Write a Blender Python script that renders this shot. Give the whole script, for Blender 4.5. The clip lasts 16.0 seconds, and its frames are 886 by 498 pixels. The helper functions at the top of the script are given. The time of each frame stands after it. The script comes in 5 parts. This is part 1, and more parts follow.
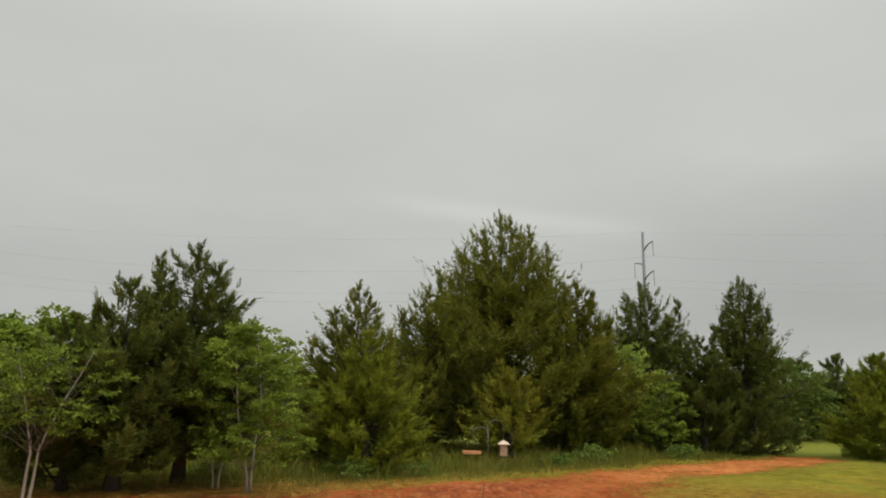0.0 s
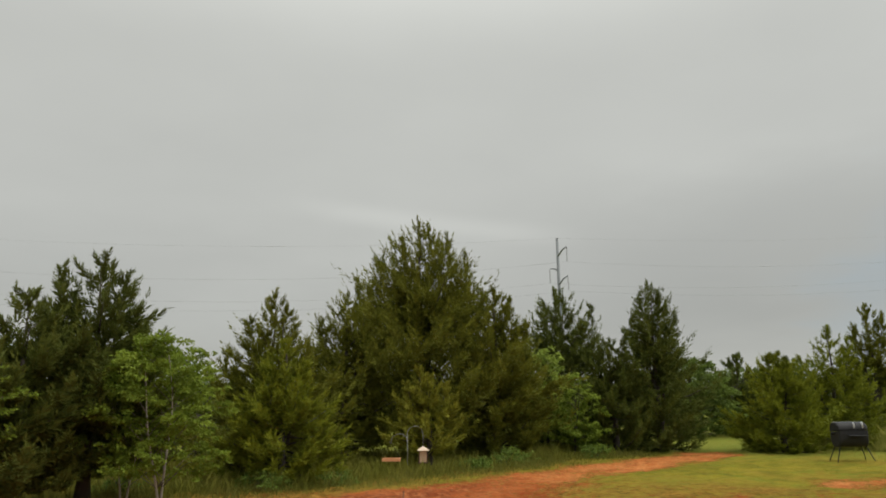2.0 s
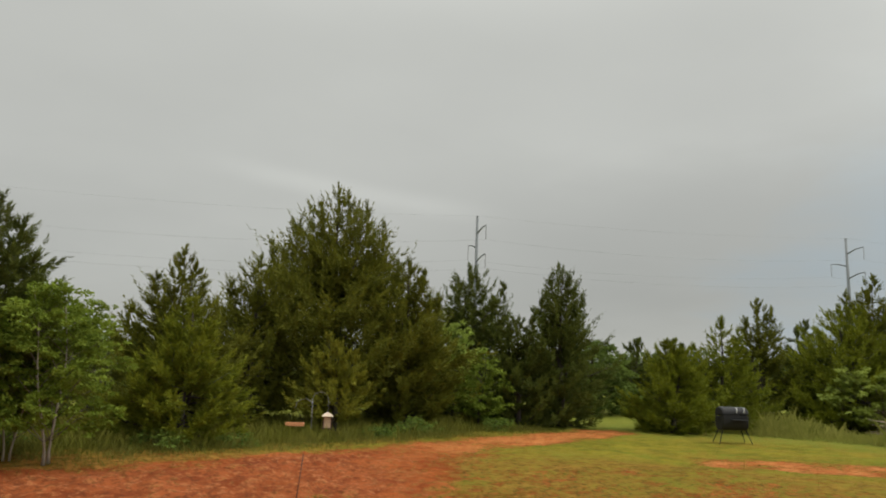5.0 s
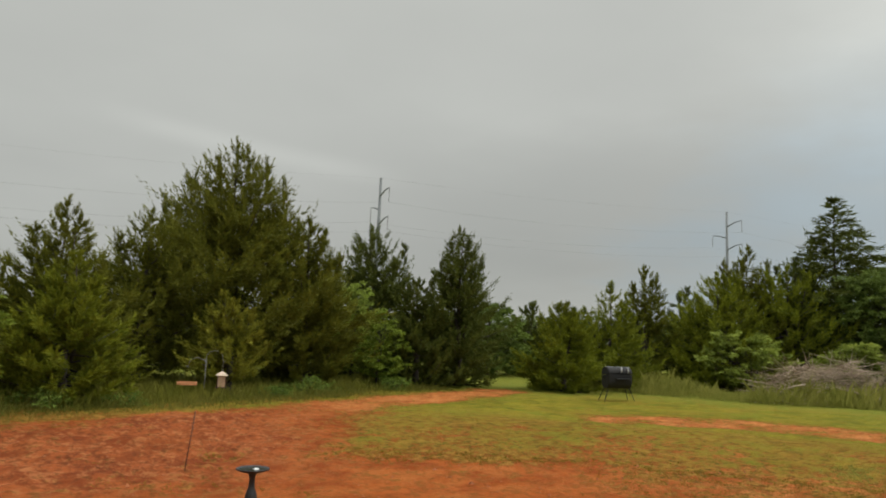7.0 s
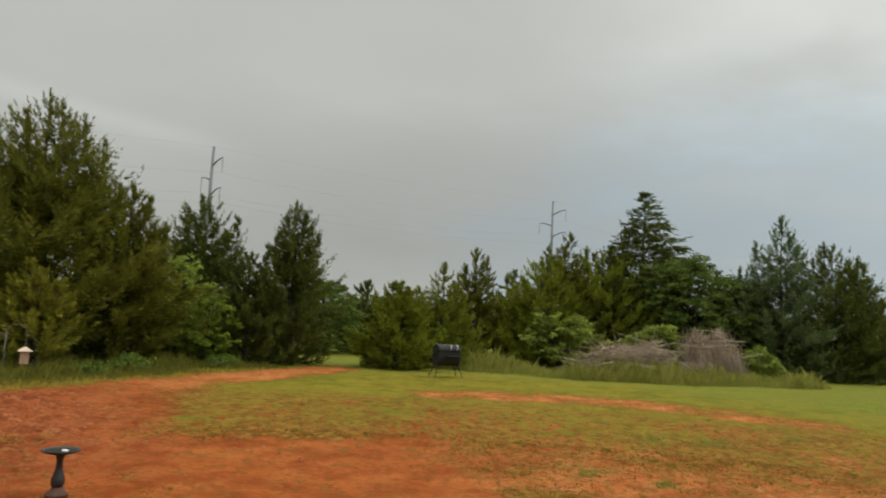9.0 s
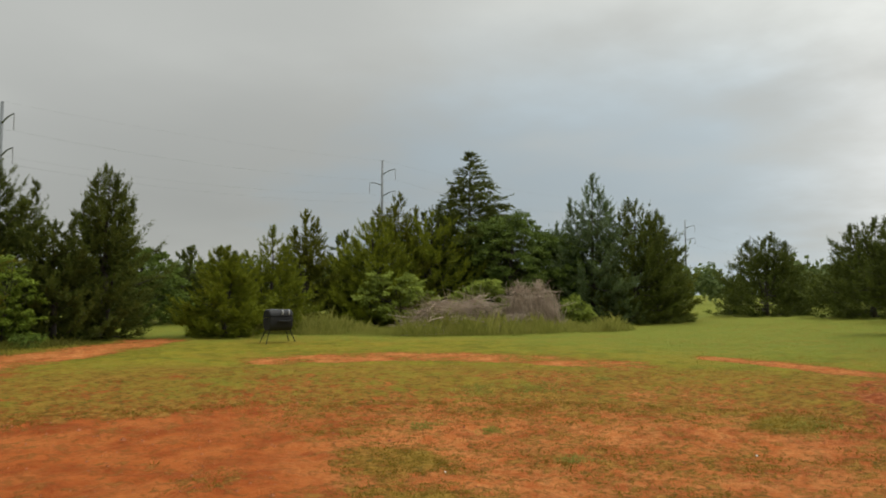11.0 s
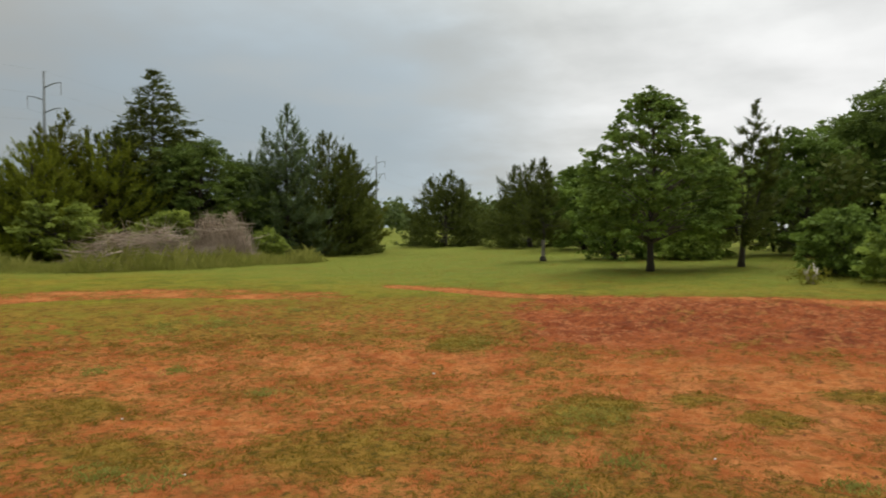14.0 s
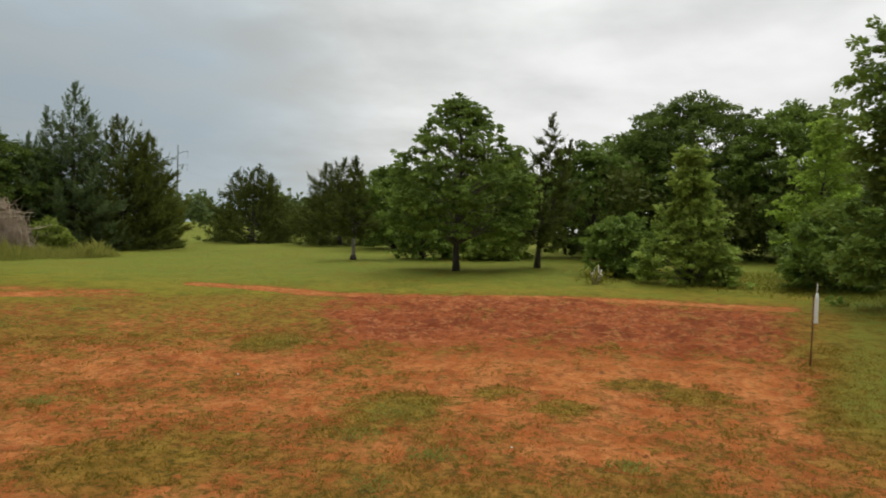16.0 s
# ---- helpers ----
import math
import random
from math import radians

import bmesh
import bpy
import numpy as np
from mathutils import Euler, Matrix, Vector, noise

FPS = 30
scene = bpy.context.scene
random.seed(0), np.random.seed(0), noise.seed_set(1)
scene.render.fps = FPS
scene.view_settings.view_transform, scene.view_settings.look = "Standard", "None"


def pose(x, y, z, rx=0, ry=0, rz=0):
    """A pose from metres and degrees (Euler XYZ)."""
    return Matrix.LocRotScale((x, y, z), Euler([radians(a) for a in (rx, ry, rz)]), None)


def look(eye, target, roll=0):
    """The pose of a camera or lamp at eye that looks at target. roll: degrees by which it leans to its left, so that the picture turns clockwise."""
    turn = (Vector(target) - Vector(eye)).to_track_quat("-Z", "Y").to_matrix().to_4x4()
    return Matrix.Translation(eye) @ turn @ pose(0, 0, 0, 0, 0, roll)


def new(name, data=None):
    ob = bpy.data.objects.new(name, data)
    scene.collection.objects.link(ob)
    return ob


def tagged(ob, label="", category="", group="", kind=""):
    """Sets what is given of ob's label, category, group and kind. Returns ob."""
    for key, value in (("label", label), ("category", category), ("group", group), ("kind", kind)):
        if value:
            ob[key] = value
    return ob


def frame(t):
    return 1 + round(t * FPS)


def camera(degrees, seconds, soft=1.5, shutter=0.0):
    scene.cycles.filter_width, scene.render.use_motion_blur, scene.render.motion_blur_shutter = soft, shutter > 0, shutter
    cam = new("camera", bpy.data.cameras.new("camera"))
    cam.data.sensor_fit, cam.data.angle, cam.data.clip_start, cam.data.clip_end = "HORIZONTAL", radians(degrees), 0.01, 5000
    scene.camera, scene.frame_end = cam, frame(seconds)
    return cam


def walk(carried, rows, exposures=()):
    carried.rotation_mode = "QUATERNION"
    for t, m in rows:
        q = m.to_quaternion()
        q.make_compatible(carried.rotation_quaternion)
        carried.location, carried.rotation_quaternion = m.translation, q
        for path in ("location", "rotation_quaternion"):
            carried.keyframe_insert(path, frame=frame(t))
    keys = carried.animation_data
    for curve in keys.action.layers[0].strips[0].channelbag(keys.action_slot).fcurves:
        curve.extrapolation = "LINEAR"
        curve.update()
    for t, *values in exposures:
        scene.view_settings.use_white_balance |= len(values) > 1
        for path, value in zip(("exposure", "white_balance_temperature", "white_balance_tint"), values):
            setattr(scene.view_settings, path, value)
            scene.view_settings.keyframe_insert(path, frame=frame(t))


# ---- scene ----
# ---- the camera and its walk ----
cam = camera(63.57, 16.0, soft=1.8, shutter=0.4)
EYE = 2.5


def held(x, y, z, yaw, pitch, roll):
    return pose(x, y, EYE + z, 0, 0, yaw) @ pose(0, 0, 0, 90 + pitch) @ pose(0, 0, 0, 0, 0, roll)


ROWS = [
    # seconds, x, y, z off the first eye, yaw, pitch, roll
    (0.0, 0.000, 0.000, 0.000, -0.00, 11.77, 0.89),
    (0.5, -0.021, -0.015, 0.017, -2.25, 11.97, 0.47),
    (1.0, -0.013, -0.021, 0.008, -3.61, 12.17, -0.03),
    (1.5, -0.007, -0.032, 0.008, -5.47, 12.21, -0.48),
    (2.0, -0.005, -0.042, 0.002, -6.68, 12.29, -0.77),
    (2.5, -0.003, -0.038, 0.008, -7.09, 12.38, -0.80),
    (3.0, 0.011, -0.053, 0.009, -7.63, 12.40, -0.59),
    (3.5, 0.021, -0.033, -0.010, -8.87, 12.35, 0.40),
    (4.0, 0.025, -0.040, -0.012, -10.28, 11.87, 1.11),
    (4.2, 0.037, -0.051, -0.016, -10.62, 11.60, 1.38),
    (6.3, 0.085, -0.117, -0.114, -18.64, 8.24, 2.24),
    (6.5, 0.078, -0.117, -0.121, -19.25, 8.14, 2.22),
    (7.0, 0.093, -0.107, -0.134, -21.20, 7.53, 2.36),
    (7.5, 0.101, -0.082, -0.145, -23.91, 7.56, 2.40),
    (8.0, 0.109, -0.087, -0.160, -27.66, 7.55, 2.74),
    (8.5, 0.085, -0.093, -0.176, -30.85, 7.22, 3.30),
    (9.0, 0.052, -0.106, -0.179, -34.41, 6.47, 3.04),
    (9.5, 0.042, -0.089, -0.163, -38.73, 5.51, 2.53),
    (9.7, 0.033, -0.088, -0.161, -40.69, 5.27, 2.26),
    (11.8, 0.089, -0.219, -0.109, -52.76, 1.89, 0.06),
    (12.0, 0.110, -0.200, -0.112, -54.67, 1.38, 0.31),
    (12.5, 0.193, -0.173, -0.132, -60.14, 0.73, 0.70),
    (13.0, 0.204, -0.124, -0.132, -63.40, -0.07, 0.66),
    (13.5, 0.219, -0.126, -0.119, -67.52, -1.56, 0.05),
    (14.0, 0.209, -0.117, -0.128, -72.10, -1.70, 0.32),
    (14.5, 0.171, -0.108, -0.129, -76.87, -1.39, 0.78),
    (15.0, 0.178, -0.120, -0.123, -80.81, -1.26, 1.12),
    (15.5, 0.196, -0.104, -0.130, -84.09, -1.39, 1.61),
    (16.0, 0.202, -0.100, -0.134, -87.26, -1.52, 1.94),
]
EXPOSURES = [(0.0, -0.04, 6680, 10), (1.5, -0.11, 6680, 10), (4.0, -0.13, 6700, 10), (7.0, -0.19, 6680, 9), (8.5, -0.21, 6700, 9), (9.5, -0.21, 6700, 9), (12.5, -0.25, 6520, 10), (13.5, -0.28, 6500, 10), (14.5, -0.26, 6500, 10), (16.0, -0.34, 6500, 10)]
walk(cam, [(t, held(*row)) for t, *row in ROWS], EXPOSURES)

# ---- world, sun and sky ----
SUN_AZ, SUN_EL = 110.0, 52.0
world = bpy.data.worlds.new("overcast_sky")
scene.world = world
world.use_nodes = True
wn, wl = world.node_tree.nodes, world.node_tree.links
wn.clear()


def wnode(kind, **values):
    n = wn.new(kind)
    for k, v in values.items():
        n.inputs[k].default_value = v
    return n


def wmath(op, a, b=None, clamp=False):
    n = wn.new("ShaderNodeMath")
    n.operation, n.use_clamp = op, clamp
    for i, v in enumerate((a, b)):
        if v is None:
            continue
        if isinstance(v, (int, float)):
            n.inputs[i].default_value = v
        else:
            wl.new(v, n.inputs[i])
    return n.outputs[0]


def wmix(fac, a, b):
    n = wn.new("ShaderNodeMix")
    n.data_type = "RGBA"
    for i, v in ((0, fac), (6, a), (7, b)):
        if isinstance(v, (int, float, tuple)):
            n.inputs[i].default_value = v
        else:
            wl.new(v, n.inputs[i])
    return n.outputs[2]


def wramp(x, lo, hi):
    n = wn.new("ShaderNodeMapRange")
    n.interpolation_type = "SMOOTHSTEP"
    wl.new(x, n.inputs[0])
    n.inputs[1].default_value, n.inputs[2].default_value = lo, hi
    return n.outputs[0]


sky = wn.new("ShaderNodeTexSky")
sky.sky_type, sky.sun_disc = "NISHITA", False
sky.sun_elevation, sky.sun_rotation = radians(SUN_EL), radians(SUN_AZ)
coord = wn.new("ShaderNodeTexCoord")
sep = wn.new("ShaderNodeSeparateXYZ")
wl.new(coord.outputs["Generated"], sep.inputs[0])
# cloud sheets: the direction thrown on a flat deck overhead
deck_z = wmath("MAXIMUM", sep.outputs[2], 0.0)
deck_d = wmath("ADD", deck_z, 0.16)
comb = wn.new("ShaderNodeCombineXYZ")
wl.new(wmath("DIVIDE", sep.outputs[0], deck_d), comb.inputs[0])
wl.new(wmath("DIVIDE", sep.outputs[1], deck_d), comb.inputs[1])
big = wnode("ShaderNodeTexNoise", Scale=0.55, Detail=3.0, Roughness=0.40, Distortion=0.3)
fine = wnode("ShaderNodeTexNoise", Scale=1.7, Detail=5.0, Roughness=0.5)
wl.new(comb.outputs[0], big.inputs["Vector"])
wl.new(comb.outputs[0], fine.inputs["Vector"])
cloud = wmath("ADD", wmath("MULTIPLY", big.outputs[0], 0.7), wmath("MULTIPLY", fine.outputs[0], 0.3))
# thinner cloud towards the hidden sun, a heavy bank beside it
sx, sy = math.sin(radians(SUN_AZ)), math.cos(radians(SUN_AZ))
toward = wmath("ADD", wmath("MULTIPLY", sep.outputs[0], sx), wmath("MULTIPLY", sep.outputs[1], sy))
bx, by = math.sin(radians(58)), math.cos(radians(58))
bank_way = wmath("ADD", wmath("MULTIPLY", sep.outputs[0], bx), wmath("MULTIPLY", sep.outputs[1], by))
ragged = wmath("MULTIPLY", wmath("SUBTRACT", fine.outputs[0], 0.5), 0.16)
bank = wmath("MULTIPLY", wramp(wmath("ADD", bank_way, ragged), 0.89, 1.0), wramp(wmath("ADD", sep.outputs[2], ragged), 0.43, 0.27))
bright = wmath("MULTIPLY", wramp(wmath("ADD", toward, ragged), 0.74, 1.0), wramp(sep.outputs[2], -0.02, 0.12))
bright = wmath("MULTIPLY", bright, wmath("SUBTRACT", 1.0, wmath("MULTIPLY", wramp(wmath("ADD", sep.outputs[2], ragged), 0.20, 0.36), 0.45)))
thin = wmath("MULTIPLY", wramp(toward, 0.20, 0.95), wramp(wmath("ADD", sep.outputs[2], ragged), 0.21, 0.40))
low_pale = wmath("MULTIPLY", wramp(sep.outputs[2], 0.10, 0.0), 0.06)
level = wmath("ADD", wmath("ADD", 0.60, low_pale), wmath("MULTIPLY", wmath("SUBTRACT", cloud, 0.5), 0.28))
level = wmath("MULTIPLY", level, wmath("SUBTRACT", 1.0, wmath("MULTIPLY", bank, 0.04)))
# a second, thinner bank low beside it
cx, cy = math.sin(radians(40)), math.cos(radians(40))
second = wmath("ADD", wmath("MULTIPLY", sep.outputs[0], cx), wmath("MULTIPLY", sep.outputs[1], cy))
second = wmath("MULTIPLY", wramp(wmath("ADD", second, ragged), 0.84, 0.98), wramp(wmath("ADD", sep.outputs[2], ragged), 0.34, 0.20))
level = wmath("MULTIPLY", level, wmath("SUBTRACT", 1.0, wmath("MULTIPLY", second, 0.11)))
level = wmath("MULTIPLY", level, wmath("ADD", 0.86, wmath("MULTIPLY", wramp(sep.outputs[2], 0.04, 0.40), 0.17)))
level = wmath("MULTIPLY", level, wmath("ADD", 1.0, wmath("MULTIPLY", wmath("MULTIPLY", wramp(toward, 0.05, 0.75), wramp(sep.outputs[2], 0.36, 0.16)), 0.20)))
# a thin pale streak of cloud
off_line = wmath("ABSOLUTE", wmath("SUBTRACT", sep.outputs[2], wmath("SUBTRACT", 0.2586, wmath("MULTIPLY", sep.outputs[0], 0.122))))
streak = wmath("MULTIPLY", wramp(off_line, 0.022, 0.0), wmath("MULTIPLY", wramp(sep.outputs[0], -0.16, 0.02), wramp(sep.outputs[0], 0.34, 0.18)))
streak = wmath("MULTIPLY", streak, wramp(sep.outputs[1], 0.0, 0.3))
level = wmath("ADD", level, wmath("MULTIPLY", streak, 0.055))
level = wmath("ADD", level, wmath("MULTIPLY", wmath("MULTIPLY", wmath("ADD", bright, thin), wmath("SUBTRACT", fine.outputs[0], 0.5)), 0.55))
level = wmath("ADD", level, wmath("ADD", wmath("MULTIPLY", bright, 0.44), wmath("MULTIPLY", thin, 0.38)))
tint = wmix(bank, (0.966, 1.0, 0.965, 1), (0.855, 1.0, 1.085, 1))
tint = wmix(bright, tint, (1.0, 1.0, 0.985, 1))
toned = wn.new("ShaderNodeMix")
toned.data_type, toned.blend_type = "RGBA", "MULTIPLY"
toned.inputs[0].default_value = 1.0
wl.new(tint, toned.inputs[6])
wl.new(level, toned.inputs[7])
grey = toned.outputs[2]
# the overcast dome brightens towards the zenith
dome = wmath("ADD", 1.0, wmath("MULTIPLY", wramp(sep.outputs[2], 0.42, 1.0), 2.8))
lit = wn.new("ShaderNodeMix")
lit.data_type, lit.blend_type = "RGBA", "MULTIPLY"
lit.inputs[0].default_value = 1.0
wl.new(grey, lit.inputs[6])
wl.new(dome, lit.inputs[7])
bg_sky, bg_cloud = wn.new("ShaderNodeBackground"), wn.new("ShaderNodeBackground")
wl.new(sky.outputs[0], bg_sky.inputs[0])
bg_sky.inputs[1].default_value = 0.07
wl.new(lit.outputs[2], bg_cloud.inputs[0])
bg_cloud.inputs[1].default_value = 1.0
mixbg = wn.new("ShaderNodeMixShader")
mixbg.inputs[0].default_value = 0.94
wl.new(bg_sky.outputs[0], mixbg.inputs[1])
wl.new(bg_cloud.outputs[0], mixbg.inputs[2])
wout = wn.new("ShaderNodeOutputWorld")
wl.new(mixbg.outputs[0], wout.inputs[0])

sun = new("sun", bpy.data.lights.new("sun", "SUN"))
sun.data.energy, sun.data.angle, sun.data.color = 1.5, radians(18), (1.0, 0.96, 0.9)
a, e = radians(SUN_AZ), radians(SUN_EL)
sun.matrix_world = look((40 * math.sin(a) * math.cos(e), 40 * math.cos(a) * math.cos(e), 40 * math.sin(e)), (0, 0, 0))


# ---- materials ----
class Nodes:
    """A node material with short ways to add to it."""

    def __init__(self, name, rough=0.8, metal=0.0):
        self.mat = bpy.data.materials.new(name)
        self.mat.use_nodes = True
        self.t = self.mat.node_tree
        self.b = self.t.nodes["Principled BSDF"]
        self.b.inputs["Roughness"].default_value, self.b.inputs["Metallic"].default_value = rough, metal
        self.c = self.t.nodes.new("ShaderNodeTexCoord")

    def put(self, v, socket):
        if isinstance(v, (int, float, tuple)):
            socket.default_value = v
        else:
            self.t.links.new(v, socket)

    def noise(self, scale, detail=4.0, rough=0.55, stretch=(1, 1, 1), distort=0.0):
        n, m = self.t.nodes.new("ShaderNodeTexNoise"), self.t.nodes.new("ShaderNodeMapping")
        m.inputs["Scale"].default_value = stretch
        self.t.links.new(self.c.outputs["Object"], m.inputs[0])
        self.t.links.new(m.outputs[0], n.inputs[0])
        n.inputs["Scale"].default_value, n.inputs["Detail"].default_value = scale, detail
        n.inputs["Roughness"].default_value, n.inputs["Distortion"].default_value = rough, distort
        return n.outputs[0]

    def ramp(self, x, lo, hi, a=0.0, b=1.0):
        n = self.t.nodes.new("ShaderNodeMapRange")
        self.put(x, n.inputs[0])
        for i, v in enumerate((lo, hi, a, b)):
            self.put(v, n.inputs[i + 1])
        return n.outputs[0]

    def math(self, op, a, b):
        n = self.t.nodes.new("ShaderNodeMath")
        n.operation = op
        self.put(a, n.inputs[0])
        self.put(b, n.inputs[1])
        return n.outputs[0]

    def mix(self, fac, a, b, blend="MIX"):
        n = self.t.nodes.new("ShaderNodeMix")
        n.data_type, n.blend_type = "RGBA", blend
        for i, v in ((0, fac), (6, a), (7, b)):
            self.put(v if not isinstance(v, tuple) else (*v[:3], 1), n.inputs[i])
        return n.outputs[2]

    def attr(self, name):
        n = self.t.nodes.new("ShaderNodeAttribute")
        n.attribute_name = name
        return n.outputs["Fac"]

    def island(self):
        return self.t.nodes.new("ShaderNodeNewGeometry").outputs["Random Per Island"]

    def object_random(self):
        return self.t.nodes.new("ShaderNodeObjectInfo").outputs["Random"]

    def colour(self, v):
        self.put(v, self.b.inputs["Base Color"])
        return self

    def bump(self, h, strength=0.5, distance=0.02):
        n = self.t.nodes.new("ShaderNodeBump")
        n.inputs["Strength"].default_value, n.inputs["Distance"].default_value = strength, distance
        self.put(h, n.inputs["Height"])
        self.t.links.new(n.outputs[0], self.b.inputs["Normal"])
        return self


def leaf_material(name, dark, light, tips=None, through_light=0.25, rough=0.6, grown=True):
    m = Nodes(name, rough)
    r, big_n = m.island(), m.noise(0.9, 3.0)
    if grown:
        # each bough has its own tone; young cedar shoot ends and outer clump leaves are paler
        col = m.mix(m.math("ADD", m.math("MULTIPLY", r, 0.16), m.math("MULTIPLY", m.attr("tone"), 0.84)), dark, light)
        col = m.mix(m.ramp(big_n, 0.35, 0.65, 0.0, 0.40), col, tips or light)
        # dark lumps in the colour stand in for shade between the boughs
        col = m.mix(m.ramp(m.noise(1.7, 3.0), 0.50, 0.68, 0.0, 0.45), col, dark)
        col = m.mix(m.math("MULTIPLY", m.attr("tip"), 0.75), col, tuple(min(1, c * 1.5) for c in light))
    else:
        col = m.mix(r, dark, light)
        col = m.mix(m.ramp(big_n, 0.35, 0.65, 0.0, 0.55), col, tips or light)
        # the same shade-like dark lumps mixed into the colour
        col = m.mix(m.ramp(m.noise(1.7, 3.0), 0.50, 0.68, 0.0, 0.5), col, dark)
    col = m.mix(m.ramp(m.object_random(), 0, 1, 0.0, 0.22), col, dark)
    m.colour(col)
    m.b.inputs["Specular IOR Level"].default_value = 0.06
    tr, mx = m.t.nodes.new("ShaderNodeBsdfTranslucent"), m.t.nodes.new("ShaderNodeMixShader")
    m.put(col, tr.inputs[0])
    mx.inputs[0].default_value = through_light
    out = m.t.nodes["Material Output"]
    m.t.links.new(m.b.outputs[0], mx.inputs[1])
    m.t.links.new(tr.outputs[0], mx.inputs[2])
    m.t.links.new(mx.outputs[0], out.inputs[0])
    return m.mat


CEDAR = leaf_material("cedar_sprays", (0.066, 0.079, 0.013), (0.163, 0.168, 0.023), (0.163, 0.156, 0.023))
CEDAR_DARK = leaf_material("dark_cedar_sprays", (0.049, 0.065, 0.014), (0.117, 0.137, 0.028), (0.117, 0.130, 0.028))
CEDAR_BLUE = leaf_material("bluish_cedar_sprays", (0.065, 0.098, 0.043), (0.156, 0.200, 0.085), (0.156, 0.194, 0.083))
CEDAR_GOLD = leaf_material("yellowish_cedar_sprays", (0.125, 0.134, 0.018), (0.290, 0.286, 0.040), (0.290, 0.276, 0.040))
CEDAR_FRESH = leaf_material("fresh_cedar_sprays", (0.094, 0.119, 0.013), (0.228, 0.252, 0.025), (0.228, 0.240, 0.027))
OAK = leaf_material("oak_leaves", (0.101, 0.147, 0.029), (0.259, 0.330, 0.062), (0.264, 0.319, 0.062), 0.38)
OAK_DULL = leaf_material("dull_oak_leaves", (0.062, 0.104, 0.022), (0.158, 0.222, 0.042), (0.165, 0.222, 0.042), 0.3)
OAK_DARK = leaf_material("dark_oak_leaves", (0.046, 0.076, 0.017), (0.122, 0.166, 0.034), (0.126, 0.162, 0.034), 0.3)
BRIGHT = leaf_material("bright_leaves", (0.066, 0.104, 0.012), (0.158, 0.212, 0.028), (0.166, 0.206, 0.029), 0.4)
YOUNG = leaf_material("young_tree_leaves", (0.113, 0.172, 0.023), (0.260, 0.358, 0.055), (0.269, 0.344, 0.055), 0.42)
PALE = leaf_material("pale_leaves", (0.112, 0.152, 0.028), (0.240, 0.285, 0.056), (0.232, 0.268, 0.054), 0.4)
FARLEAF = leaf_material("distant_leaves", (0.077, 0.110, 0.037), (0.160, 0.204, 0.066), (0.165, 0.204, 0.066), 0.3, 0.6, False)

UNDERWOOD = leaf_material("undergrowth_leaves", (0.049, 0.065, 0.014), (0.117, 0.137, 0.028), (0.117, 0.130, 0.028), 0.25, 0.6, False)


def bark_material(name, dark, light):
    m = Nodes(name, 0.9)
    n, g = m.noise(14, 5, 0.6, (1, 1, 0.22)), m.noise(2.2, 3)
    m.colour(m.mix(m.ramp(n, 0.3, 0.7), m.mix(g, dark, light), light))
    return m.bump(n, 0.8, 0.02).mat


BARK = bark_material("cedar_bark", (0.055, 0.042, 0.034), (0.145, 0.115, 0.095))
BARK_DARK = bark_material("dark_bark", (0.024, 0.019, 0.016), (0.060, 0.048, 0.039))
BARK_PALE = bark_material("pale_bark", (0.17, 0.145, 0.115), (0.33, 0.29, 0.24))
DEADWOOD = bark_material("grey_deadwood", (0.190, 0.142, 0.105), (0.440, 0.345, 0.265))


def twig_material():
    m = Nodes("dry_twigs", 0.9)
    n = m.noise(5, 4)
    m.colour(m.mix(m.island(), m.mix(n, (0.150, 0.104, 0.072), (0.250, 0.182, 0.130)), m.mix(n, (0.440, 0.340, 0.250), (0.660, 0.530, 0.410))))
    return m.mat


TWIG = twig_material()


